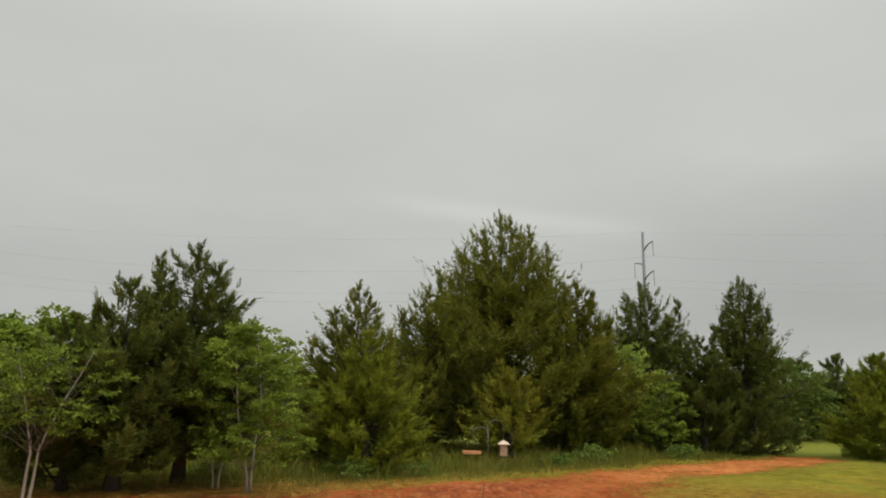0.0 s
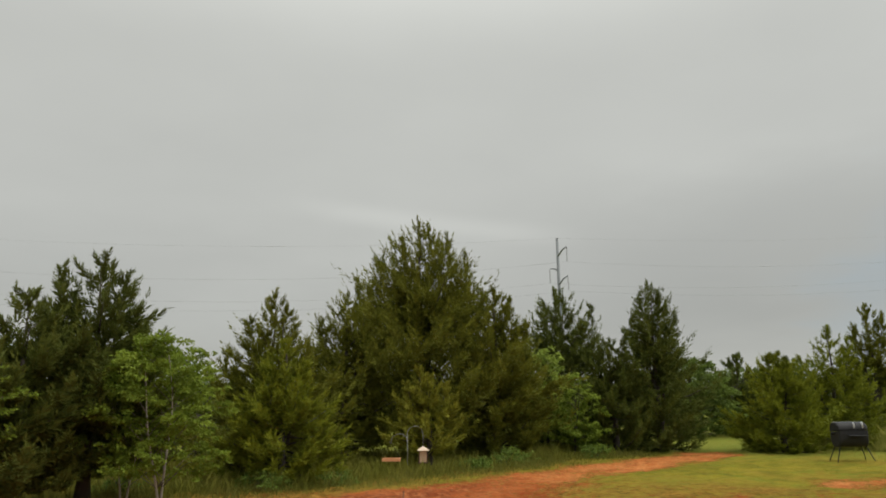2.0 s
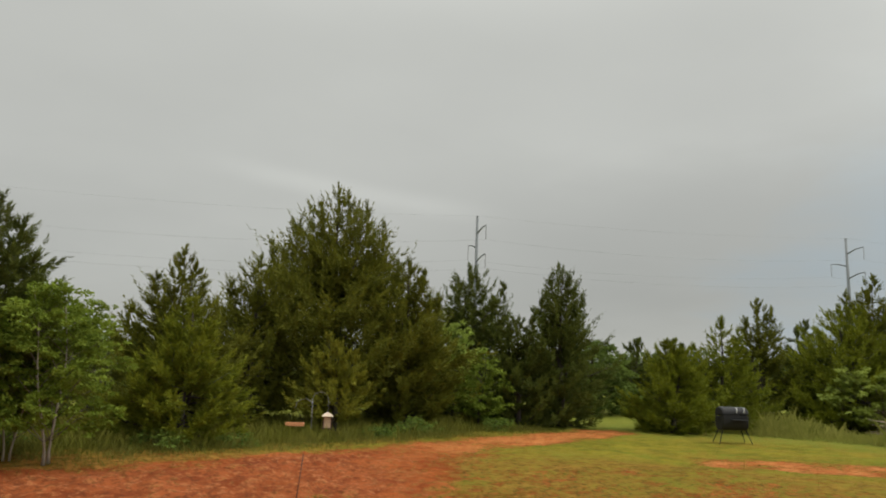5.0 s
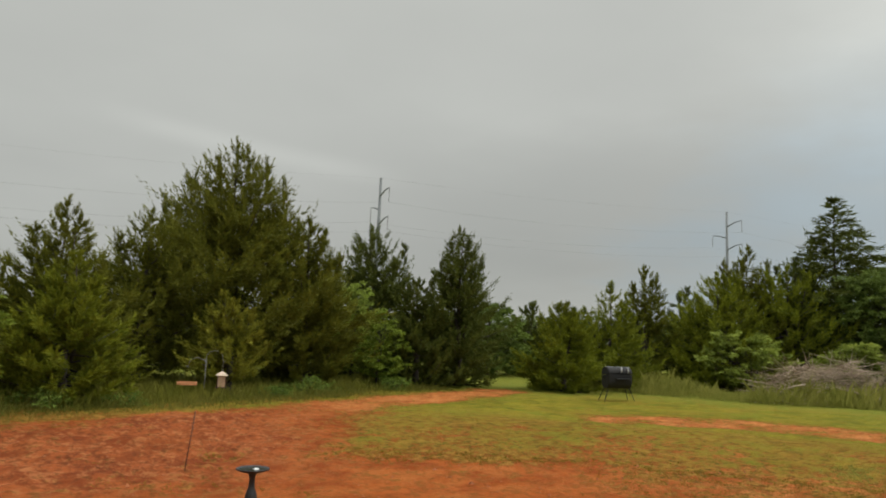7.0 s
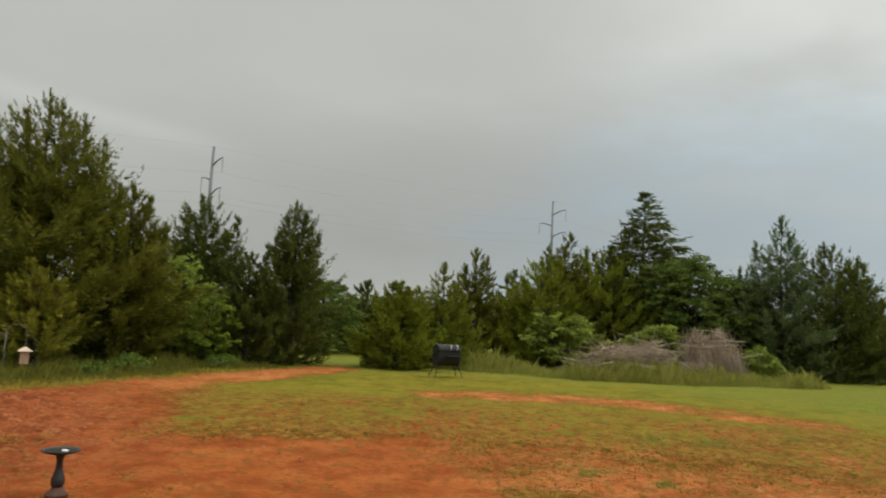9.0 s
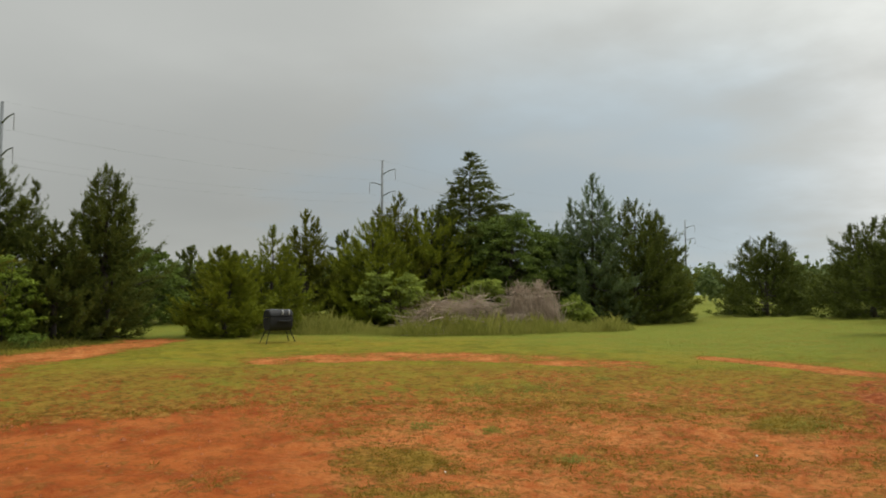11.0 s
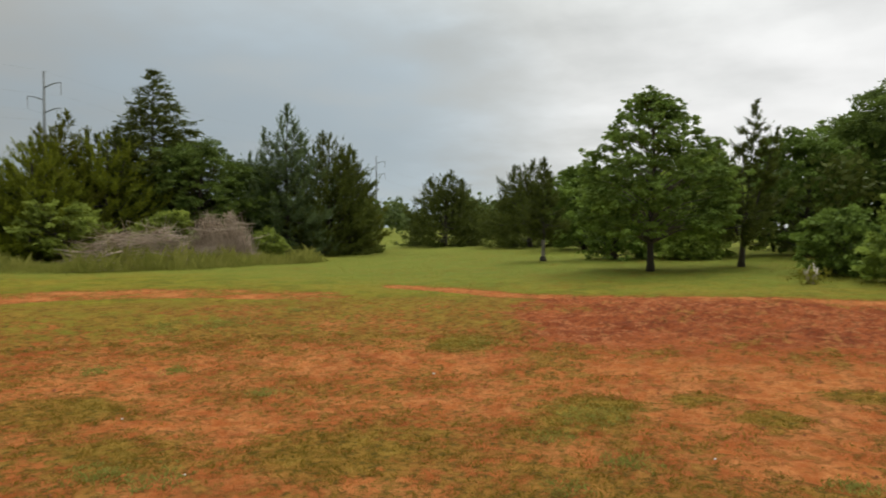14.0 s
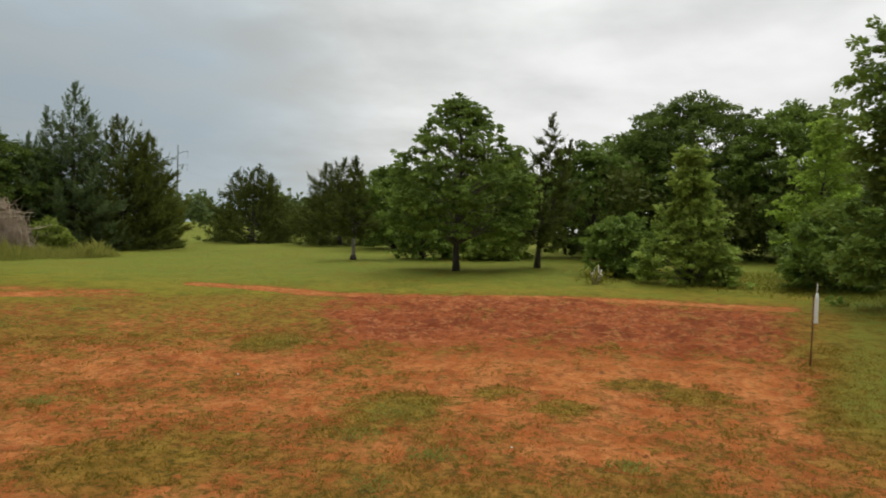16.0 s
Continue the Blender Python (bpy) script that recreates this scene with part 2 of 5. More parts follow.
def ground_material():
    m = Nodes("clay_and_grass", 0.95)
    soil, dark_red = m.attr("soil"), m.attr("dark_red")
    n1, n2, n3 = m.noise(0.42, 4, 0.6), m.noise(1.3, 6, 0.66, (1, 1, 1), 0.4), m.noise(3.6, 6, 0.70, (1, 1, 1), 0.3)
    n4, n5, n6 = m.noise(24, 5, 0.75), m.noise(8.0, 6, 0.76), m.noise(0.9, 5, 0.65)
    n7 = m.noise(1.9, 5, 0.68, (1, 1, 1), 0.5)
    fine = m.math("ADD", m.math("MULTIPLY", n3, 0.55), m.math("ADD", m.math("MULTIPLY", n5, 0.30), m.math("MULTIPLY", n4, 0.15)))
    fine = m.ramp(fine, 0.43, 0.57)
    loose = m.ramp(m.math("ADD", m.math("MULTIPLY", n7, 0.6), m.math("MULTIPLY", n3, 0.4)), 0.40, 0.60)
    open_soil = m.ramp(soil, 0, 1, -0.10, 1.04)
    bare = m.ramp(m.math("SUBTRACT", open_soil, m.math("ADD", m.math("MULTIPLY", fine, 0.72), 0.12)), -0.16, 0.26)
    thin = m.ramp(m.math("SUBTRACT", open_soil, m.math("ADD", m.math("MULTIPLY", loose, 0.42), m.math("MULTIPLY", fine, 0.22))), -0.34, 0.10)
    # bare clay: red to tan orange, with darker crumbs and their shadows painted in
    clay = m.mix(m.ramp(n2, 0.42, 0.58), (0.245, 0.055, 0.013), (0.355, 0.094, 0.022))
    clay = m.mix(m.ramp(n6, 0.46, 0.58, 0.0, 0.6), clay, (0.430, 0.142, 0.038))
    dry = m.math("MULTIPLY", m.attr("dry"), m.ramp(n7, 0.40, 0.58, 0.25, 0.95))
    clay = m.mix(dry, clay, m.mix(m.ramp(n3, 0.42, 0.58), (0.420, 0.146, 0.040), (0.650, 0.270, 0.098)))
    clay = m.mix(m.ramp(n3, 0.51, 0.59, 0.0, 0.62), clay, (0.180, 0.054, 0.013))
    clay = m.mix(m.ramp(n5, 0.51, 0.60, 0.0, 0.50), clay, (0.205, 0.076, 0.016))
    # a darker red clay with tan flecks and darker crumbs
    dark_clay = m.mix(m.ramp(n2, 0.42, 0.58), (0.188, 0.046, 0.016), (0.305, 0.084, 0.029))
    dark_clay = m.mix(m.ramp(n3, 0.51, 0.60, 0.0, 0.75), dark_clay, (0.460, 0.175, 0.072))
    dark_clay = m.mix(m.ramp(n5, 0.49, 0.58, 0.0, 0.75), dark_clay, (0.110, 0.033, 0.015))
    clay = m.mix(m.math("MULTIPLY", dark_red, m.ramp(n1, 0.25, 0.7, 1.0, 0.70)), clay, dark_clay)
    # worn mats: olive and straw brown clumps, dark specks painted in as tuft shadows
    worn = m.mix(m.ramp(n3, 0.43, 0.57), (0.158, 0.094, 0.013), (0.295, 0.134, 0.028))
    worn = m.mix(m.ramp(n6, 0.47, 0.60, 0.0, 0.55), worn, (0.205, 0.138, 0.019))
    worn = m.mix(m.ramp(n5, 0.51, 0.59, 0.0, 0.75), worn, (0.066, 0.049, 0.009))
    worn = m.mix(m.ramp(n3, 0.56, 0.63, 0.0, 0.6), worn, (0.360, 0.165, 0.040))
    # turf: yellow-green where it grows thick
    turf = m.mix(m.ramp(n2, 0.42, 0.58), (0.132, 0.122, 0.012), (0.212, 0.182, 0.018))
    turf = m.mix(m.ramp(n1, 0.46, 0.60, 0.0, 0.70), turf, (0.245, 0.174, 0.023))
    turf = m.mix(m.ramp(n7, 0.50, 0.60, 0.0, 0.50), turf, (0.092, 0.086, 0.011))
    turf = m.mix(m.ramp(n6, 0.52, 0.62, 0.0, 0.60), turf, (0.148, 0.166, 0.017))
    turf = m.mix(m.attr("lush"), turf, m.mix(0.7, turf, (0.142, 0.180, 0.030)))
    turf = m.mix(m.ramp(m.math("ADD", m.attr("green"), m.ramp(n3, 0.3, 0.7, -0.3, 0.3)), 0.2, 0.8), worn, turf)
    m.colour(m.mix(bare, m.mix(thin, turf, worn), clay))
    m.b.inputs["Specular IOR Level"].default_value = 0.06
    h = m.math("ADD", m.math("MULTIPLY", n4, 0.7), m.math("ADD", m.math("MULTIPLY", n3, 1.2), m.math("MULTIPLY", bare, -0.25)))
    return m.bump(h, 0.9, 0.05).mat


GROUND = ground_material()
GRASS = leaf_material("grass_blades", (0.140, 0.142, 0.018), (0.250, 0.245, 0.034), (0.255, 0.228, 0.040), 0.45, 0.7, False)
YARDGRASS = leaf_material("worn_grass_blades", (0.135, 0.110, 0.014), (0.265, 0.190, 0.025), (0.275, 0.166, 0.030), 0.45, 0.7, False)
WEEDS = leaf_material("rough_weed_blades", (0.180, 0.196, 0.040), (0.370, 0.370, 0.085), (0.420, 0.380, 0.110), 0.5, 0.7, False)
VERGE = leaf_material("verge_grass_blades", (0.106, 0.118, 0.021), (0.250, 0.250, 0.048), (0.265, 0.240, 0.072), 0.45, 0.7, False)
TALLGRASS = leaf_material("tall_grass_blades", (0.135, 0.150, 0.024), (0.300, 0.300, 0.056), (0.345, 0.305, 0.078), 0.5, 0.7, False)


def plain(name, col, rough=0.6, metal=0.0, wear=0.25, scale=8.0):
    m = Nodes(name, rough, metal)
    n, g = m.noise(scale, 4), m.noise(scale * 9, 3)
    worn = tuple(min(1, c * (1 - wear)) for c in col)
    m.colour(m.mix(m.ramp(n, 0.3, 0.7), col, worn))
    return m.bump(g, 0.15, 0.004).mat


IRON = plain("black_iron", (0.008, 0.008, 0.009), 0.72, 0.0)
IRON_WORN = plain("worn_steel", (0.66, 0.66, 0.65), 0.5, 0.2)
HOOKIRON = plain("grey_iron_hook", (0.27, 0.26, 0.24), 0.5, 0.3)
RUST = plain("rusty_rod", (0.17, 0.075, 0.045), 0.85, 0.2, 0.5)
BASIN = plain("dark_resin", (0.022, 0.022, 0.023), 0.55)
BOWLFILL = plain("dark_bowl_fill", (0.035, 0.037, 0.036), 0.25)
STEEL = plain("weathered_steel_pole", (0.19, 0.205, 0.215), 0.6, 0.2)
INSUL = plain("grey_polymer", (0.20, 0.19, 0.19), 0.5)
CABLE = plain("dull_aluminium_cable", (0.30, 0.31, 0.32), 0.5, 0.6)
FEEDWOOD = plain("tan_feeder_wood", (0.62, 0.40, 0.26), 0.7, 0, 0.3, 20)
FEEDDARK = plain("dark_brown_wood", (0.10, 0.045, 0.03), 0.7, 0, 0.3, 20)
FEEDROOF = plain("pale_feeder_roof", (0.70, 0.55, 0.42), 0.6, 0, 0.2, 20)
TRAYWOOD = plain("orange_cedar_wood", (0.78, 0.33, 0.15), 0.7, 0, 0.25, 20)
SEED = plain("seed", (0.30, 0.20, 0.11), 0.9)
WHITE = plain("white_plastic", (0.80, 0.80, 0.78), 0.4, 0, 0.08)
STONE = plain("bleached_wood", (0.60, 0.52, 0.46), 0.9)
GUARD = plain("weathered_grey_guard", (0.24, 0.21, 0.185), 0.8)
FASCIA = plain("brown_painted_fascia", (0.085, 0.042, 0.026), 0.6)
SOFFIT = plain("brown_soffit", (0.14, 0.085, 0.06), 0.7)
SHINGLE = plain("brown_shingles", (0.10, 0.085, 0.075), 0.9)
SIDING = plain("tan_siding", (0.42, 0.36, 0.29), 0.75)
DECKING = plain("weathered_decking", (0.30, 0.25, 0.20), 0.8)


# ---- small builders ----
def mesh_object(name, verts, faces, material, parent=None, label="", smooth=False):
    me = bpy.data.meshes.new(name)
    me.from_pydata(verts, [], faces)
    me.materials.append(material)
    if smooth:
        me.polygons.foreach_set("use_smooth", [True] * len(me.polygons))
    ob = new(name, me)
    if parent:
        ob.parent = parent
    if label:
        tagged(ob, label)
    return ob


def part(name, bm, material, parent=None, label="", smooth=False):
    me = bpy.data.meshes.new(name)
    bm.normal_update()
    bm.to_mesh(me)
    bm.free()
    me.materials.append(material)
    if smooth:
        me.polygons.foreach_set("use_smooth", [True] * len(me.polygons))
    ob = new(name, me)
    if parent:
        ob.parent = parent
    if label:
        tagged(ob, label)
    return ob


def empty(name, m, label, category, group="", kind=""):
    ob = new(name)
    ob.matrix_world = m
    return tagged(ob, label, category, group, kind)


def quads_mesh(name, co, material, per=4):
    """A mesh of loose faces with per corners each, from an array (n, per, 3)."""
    n = len(co)
    me = bpy.data.meshes.new(name)
    me.vertices.add(n * per)
    me.vertices.foreach_set("co", co.astype(np.float32).ravel())
    me.loops.add(n * per)
    me.loops.foreach_set("vertex_index", np.arange(n * per, dtype=np.int32))
    me.polygons.add(n)
    me.polygons.foreach_set("loop_start", np.arange(0, n * per, per, dtype=np.int32))
    me.polygons.foreach_set("loop_total", np.full(n, per, dtype=np.int32))
    me.update(calc_edges=True)
    me.materials.append(material)
    return me


def unit(v):
    return v / (np.linalg.norm(v, axis=-1, keepdims=True) + 1e-9)


def sprays(rng, p, way, length, width):
    """Leaf-shaped quads that start at p and point along way."""
    n = len(p)
    way = unit(way)
    side = unit(np.cross(way, unit(rng.normal(size=(n, 3)))))
    ln = (length * rng.uniform(0.6, 1.35, n))[:, None]
    wd = (width * rng.uniform(0.6, 1.35, n))[:, None] / 2
    mid = p + way * ln * 0.45
    return np.stack([p, mid + side * wd, p + way * ln, mid - side * wd], 1)


def needles(rng, p, way, length, width):
    """Slim pointed triangles from p along way."""
    n = len(p)
    way = unit(way)
    side = unit(np.cross(way, unit(rng.normal(size=(n, 3)))))
    ln = (length * rng.uniform(0.6, 1.4, n))[:, None]
    wd = (width * rng.uniform(0.6, 1.4, n))[:, None] / 2
    return np.stack([p + side * wd, p - side * wd, p + way * ln], 1)


def tube(path, radii, sides=7):
    """Vertices and faces of a tapered round tube along a path."""
    path = np.asarray(path, float)
    verts, faces = [], []
    for i, (p, r) in enumerate(zip(path, radii)):
        d = unit(path[min(i + 1, len(path) - 1)] - path[max(i - 1, 0)])
        u = unit(np.cross(d, (0.31, 0.95, 0.12)))
        v = np.cross(d, u)
        for k in range(sides):
            a = 2 * math.pi * k / sides
            verts.append(tuple(p + r * (math.cos(a) * u + math.sin(a) * v)))
    for i in range(len(path) - 1):
        for k in range(sides):
            a, b = i * sides + k, i * sides + (k + 1) % sides
            faces.append((a, b, b + sides, a + sides))
    faces.append(tuple(range(sides))[::-1])
    faces.append(tuple(range((len(path) - 1) * sides, len(path) * sides)))
    return verts, faces


def join(pieces):
    verts, faces = [], []
    for v, f in pieces:
        k = len(verts)
        verts += v
        faces += [tuple(i + k for i in face) for face in f]
    return verts, faces


def box(bm, cx, cy, cz, sx, sy, sz, bevel=0.0):
    made = bmesh.ops.create_cube(bm, size=1.0, matrix=Matrix.Translation((cx, cy, cz)) @ Matrix.Diagonal((sx, sy, sz, 1)))
    if bevel:
        edges = {e for v in made["verts"] for e in v.link_edges}
        bmesh.ops.bevel(bm, geom=list(edges), offset=bevel, segments=2, affect="EDGES", profile=0.5)


def lathe(profile, sides=28):
    """A turned shape from (radius, height) pairs, closed at both ends."""
    verts, faces = [], []
    for r, z in profile:
        for k in range(sides):
            a = 2 * math.pi * k / sides
            verts.append((r * math.cos(a), r * math.sin(a), z))
    for i in range(len(profile) - 1):
        for k in range(sides):
            a, b = i * sides + k, i * sides + (k + 1) % sides
            faces.append((a, b, b + sides, a + sides))
    faces.append(tuple(range(sides))[::-1])
    faces.append(tuple(range((len(profile) - 1) * sides, len(profile) * sides)))
    return verts, faces


# ---- the ground ----
def smooth(a, b, x):
    t = np.clip((x - a) / (b - a), 0, 1)
    return t * t * (3 - 2 * t)


RISE_WAY = (math.sin(radians(156.5)), math.cos(radians(156.5)))


def ground_height(x, y):
    x, y = np.asarray(x, float), np.asarray(y, float)
    r = np.hypot(x, y)
    z = 0.5 * smooth(10.5, 18.5, r) + 0.008 * np.clip(r - 18.5, 0, 71.5)
    # the meadow rises gently towards the wood
    out = np.clip(x * RISE_WAY[0] + y * RISE_WAY[1], 0, 45)
    z = z + 0.026 * out * smooth(0, 3, out)
    return z + 0.02 * np.sin(x * 0.9 + 1.3) * np.sin(y * 0.8) * smooth(3, 8, r)


def on_ground(x, y, turn=0.0, sink=0.0):
    return pose(x, y, float(ground_height(x, y)) - sink, 0, 0, turn)


def near_line(x, y, pts, width):
    """One on a bent line, falling to nothing at its width."""
    best = np.full(np.shape(x), 1e9)
    for (ax, ay), (bx, by) in zip(pts, pts[1:]):
        dx, dy = bx - ax, by - ay
        t = np.clip(((x - ax) * dx + (y - ay) * dy) / (dx * dx + dy * dy), 0, 1)
        best = np.minimum(best, np.hypot(x - ax - t * dx, y - ay - t * dy))
    return 1 - smooth(width * 0.45, width * 1.3, best)


TABLES = [np.random.default_rng(900 + k).random((64, 64)) for k in range(6)]


def value_noise(x, y, k):
    """Smooth random values between 0 and 1 on a unit lattice."""
    i, j = np.floor(x).astype(int), np.floor(y).astype(int)
    u, v = x - i, y - j
    u, v = u * u * (3 - 2 * u), v * v * (3 - 2 * v)
    t = TABLES[k % 6]
    at = lambda p, q: t[p % 64, q % 64]
    return (at(i, j) * (1 - u) + at(i + 1, j) * u) * (1 - v) + (at(i, j + 1) * (1 - u) + at(i + 1, j + 1) * u) * v


def patches(x, y, wave, k=0, octaves=4, gain=0.6):
    """Layered noise about zero, from patches of the given width down."""
    total, amount = np.zeros(np.shape(x)), 0.0
    for o in range(octaves):
        f, w = 2.1 ** o / wave, gain ** o
        c, q = math.cos(o * 1.1 + k), math.sin(o * 1.1 + k)
        total = total + w * (value_noise((x * c - y * q) * f + 17.3 * o, (x * q + y * c) * f + 5.1 * k, o + k) - 0.5)
        amount += w
    return total / amount * 2


def blob(x, y, cx, cy, rx, ry, turn=0.0):
    c, s = math.cos(radians(turn)), math.sin(radians(turn))
    u, v = ((x - cx) * c + (y - cy) * s) / rx, (-(x - cx) * s + (y - cy) * c) / ry
    return 1 - smooth(0.45, 1.35, np.hypot(u, v) + 0.35 * patches(x, y, 0.7, 3, 3))


VERGE_LINE = [(-60.0, 3.0), (-12.0, 13.6), (-4.6, 16.0), (-0.7, 17.2), (2.1, 19.2), (3.8, 20.4), (6.4, 22.4), (9.0, 24.3), (12.6, 26.6)]
TRACK_LINE = [(0.6, 16.9), (3.6, 18.9), (6.4, 21.1), (9.2, 23.3), (12.6, 25.9)]


def verge_edge(x):
    return np.interp(x, [p[0] for p in VERGE_LINE], [p[1] for p in VERGE_LINE])


def soil_cover(x, y):
    """How bare the clay lies (0 turf, 1 bare), how dark red it is (freshly cut bank, bare side yard), how dry, and how
    green the turf between grows.
    """
    r, az = np.hypot(x, y), np.degrees(np.arctan2(x, y))
    broad, mid = patches(x, y, 3.0, 0), patches(x, y, 1.1, 2)
    r_w, az_w = r + 0.9 * broad, az + 2.0 * mid
    # worn yard close to the house, with olive mats nearest to it
    yard = 0.64 + 0.40 * mid + 0.22 * broad - 0.16 * (1 - smooth(6.9, 8.6, r_w)) + 0.26 * (1 - smooth(36, 44, az_w)) * (1 - smooth(12.5, 14.0, r_w))
    # turf takes over up the slope
    up = smooth(12.2, 15.8, r_w + 1.0 * mid) * smooth(7, 16, az_w)
    yard = yard * (1 - up) + up * (0.27 + 0.36 * mid * (1 - smooth(17, 21, r)) + 0.2 * broad - 0.24 * smooth(16.5, 20.5, r_w))
    # bare red yard beside the cedars, up to the grass verge
    edge_y = verge_edge(x) + 0.35 * mid
    yard = yard * (1 - smooth(-0.6, 0.8, y - edge_y)) * (1 - smooth(40, 60, r))
    bare_side = (1 - smooth(edge_y - 1.1, edge_y + 0.7, y)) * (1 - smooth(1.6, 5.4, x + 0.9 * broad + 0.6 * mid - 0.36 * (y - 13.6) - 6.0 * (1 - smooth(11.5, 13.8, y))))
    bare_side = bare_side * (1 - smooth(30, 44, r))
    track = near_line(x, y, TRACK_LINE, 1.35 + 0.4 * mid) * (0.80 + 0.6 * mid)
    # broken strip along the crest of the bank
    crest = near_line(x, y, [(12.2, 16.6), (15.2, 15.3), (16.3, 13.8), (17.2, 11.6), (17.5, 9.4)], 1.35) * (0.66 + 0.8 * mid)
    # freshly cut red bank with a dry lip and a dry foot
    outer = 18.4 + 0.05 * (100 - az) + 0.5 * broad
    arc = smooth(75.0, 85.5, az_w + 5 * mid + 3 * broad + 0.25 * (r - 14)) * (1 - smooth(111, 117, az_w + 2 * broad))
    cut = smooth(11.6, 13.8, r_w + 1.1 * mid) * (1 - smooth(outer - 0.9, outer + 0.4, r + 0.4 * mid)) * arc
    lip = near_line(x, y, [(21.0, 8.0), (20.1, 6.0), (18.6, 4.0), (18.4, 1.5), (18.3, -1.7), (17.9, -4.6), (16.8, -7.0)], 0.6) * (0.90 + 0.5 * mid)
    foot = smooth(81, 86, az_w) * (1 - smooth(114, 118, az_w)) * smooth(8.6, 10.8, r_w) * (1 - smooth(12.6, 13.6, r_w)) * (0.80 + 0.30 * mid)
    mats = np.maximum.reduce([blob(x, y, 9.25, 0.85, 1.15, 0.75, -20), 0.9 * blob(x, y, 10.25, -0.45, 0.42, 0.42), 0.8 * blob(x, y, 10.7, -2.5, 0.5, 0.6),
                              0.75 * blob(x, y, 9.4, -1.3, 0.5, 0.42), 0.8 * blob(x, y, 10.1, -3.2, 0.6, 0.7), 0.9 * blob(x, y, 13.1, 3.6, 0.7, 0.6),
                              0.7 * blob(x, y, 7.4, 7.3, 0.9, 0.9), 0.6 * blob(x, y, 5.7, 5.6, 1.5, 1.2), 0.6 * blob(x, y, 7.2, 3.2, 0.9, 1.2), 0.5 * blob(x, y, 5.0, 8.2, 0.5, 0.4)])
    edge = smooth(113, 118, az_w) * smooth(7.5, 11, r)
    soil = np.maximum.reduce([yard, bare_side * (0.93 + 0.35 * mid), track, crest, cut * (0.90 + 0.35 * mid), lip, foot])
    soil = soil - 0.62 * mats * (1 - 0.6 * cut) * (1.0 + 1.2 * mid) - 0.7 * edge
    under = (0.20 + 0.2 * mid) * smooth(-0.3, 0.8, y - edge_y) * (1 - smooth(2.0, 4.0, y - edge_y)) * (1 - smooth(6, 10, x))
    soil = np.maximum(soil, under)
    # darker red on the cut bank and on the bare yard towards the verge
    dark_red = np.maximum(cut * smooth(11.9, 14.2, r_w + 0.6 * mid), bare_side * smooth(9.5, 13.5, y - 0.3 * x) * (1 - 0.8 * smooth(1.5, 4.5, x)))
    dry = np.maximum.reduce([foot, crest * 1.3, track * smooth(2, 6, x), lip, (0.68 + 0.6 * mid) * smooth(34, 46, az_w)]) * (1 - 0.85 * cut * (1 - lip))
    green = np.maximum.reduce([(0.50 + 0.5 * mid) * up * (1 - 0.9 * cut), smooth(17.0, 20.5, r_w), 0.36 * mats, 0.6 * edge])
    lush = np.maximum.reduce([smooth(25, 32, r), smooth(16, 27, x) * (1 - smooth(12, 26, y - 0.4 * np.maximum(x - 20, 0))), edge])
    return [np.clip(v, 0, 1) for v in (soil, dark_red, green, dry, lush)]


def build_ground():
    def axis(lo, hi, fine_lo, fine_hi, step):
        fine = np.arange(fine_lo, fine_hi + 1e-6, step)
        def out(start, end):
            vals, d, p = [], step, start
            while abs(p) < abs(end):
                d *= 1.22
                p += math.copysign(d, end)
                vals.append(p)
            return vals
        return np.array(out(fine_lo, lo)[::-1] + list(fine) + out(fine_hi, hi))
    xs, ys = axis(-3500, 3500, -9, 23, 0.12), axis(-3500, 3500, -10, 27, 0.12)
    gx, gy = np.meshgrid(xs, ys)
    gz = ground_height(gx, gy)
    soil, dark_red, green, dry, lush = soil_cover(gx, gy)
    rng = np.random.default_rng(3)
    near = np.hypot(gx, gy) < 32
    crumbs = 0.022 * patches(gx, gy, 0.50, 4, 3, 0.75)
    gz = gz + near * (rng.normal(size=gx.shape) * (0.004 + 0.005 * soil + 0.008 * dark_red) + crumbs * (0.35 + 1.4 * soil + 2.6 * dark_red) - 0.025 * soil)
    ny, nx = gx.shape
    co = np.stack([gx, gy, gz], -1).reshape(-1, 3)
    idx = np.arange(nx * ny).reshape(ny, nx)
    quad = np.stack([idx[:-1, :-1], idx[:-1, 1:], idx[1:, 1:], idx[1:, :-1]], -1).reshape(-1, 4)
    me = bpy.data.meshes.new("ground")
    me.vertices.add(len(co))
    me.vertices.foreach_set("co", co.astype(np.float32).ravel())
    me.loops.add(quad.size)
    me.loops.foreach_set("vertex_index", quad.astype(np.int32).ravel())
    me.polygons.add(len(quad))
    me.polygons.foreach_set("loop_start", np.arange(0, quad.size, 4, dtype=np.int32))
    me.polygons.foreach_set("loop_total", np.full(len(quad), 4, dtype=np.int32))
    me.polygons.foreach_set("use_smooth", np.ones(len(quad), dtype=bool))
    me.update(calc_edges=True)
    for name, values in (("soil", soil), ("dark_red", dark_red), ("green", green), ("dry", dry), ("lush", lush)):
        me.attributes.new(name, "FLOAT", "POINT").data.foreach_set("value", values.astype(np.float32).ravel())
    me.materials.append(GROUND)
    tagged(new("ground", me), "red clay yard with patchy green and yellow turf", "ground", kind="structure")


build_ground()


# ---- trees ----
def facing(x, y):
    """The turn that lays a thing's own x axis across the line from the house."""
    return -math.degrees(math.atan2(x, y))


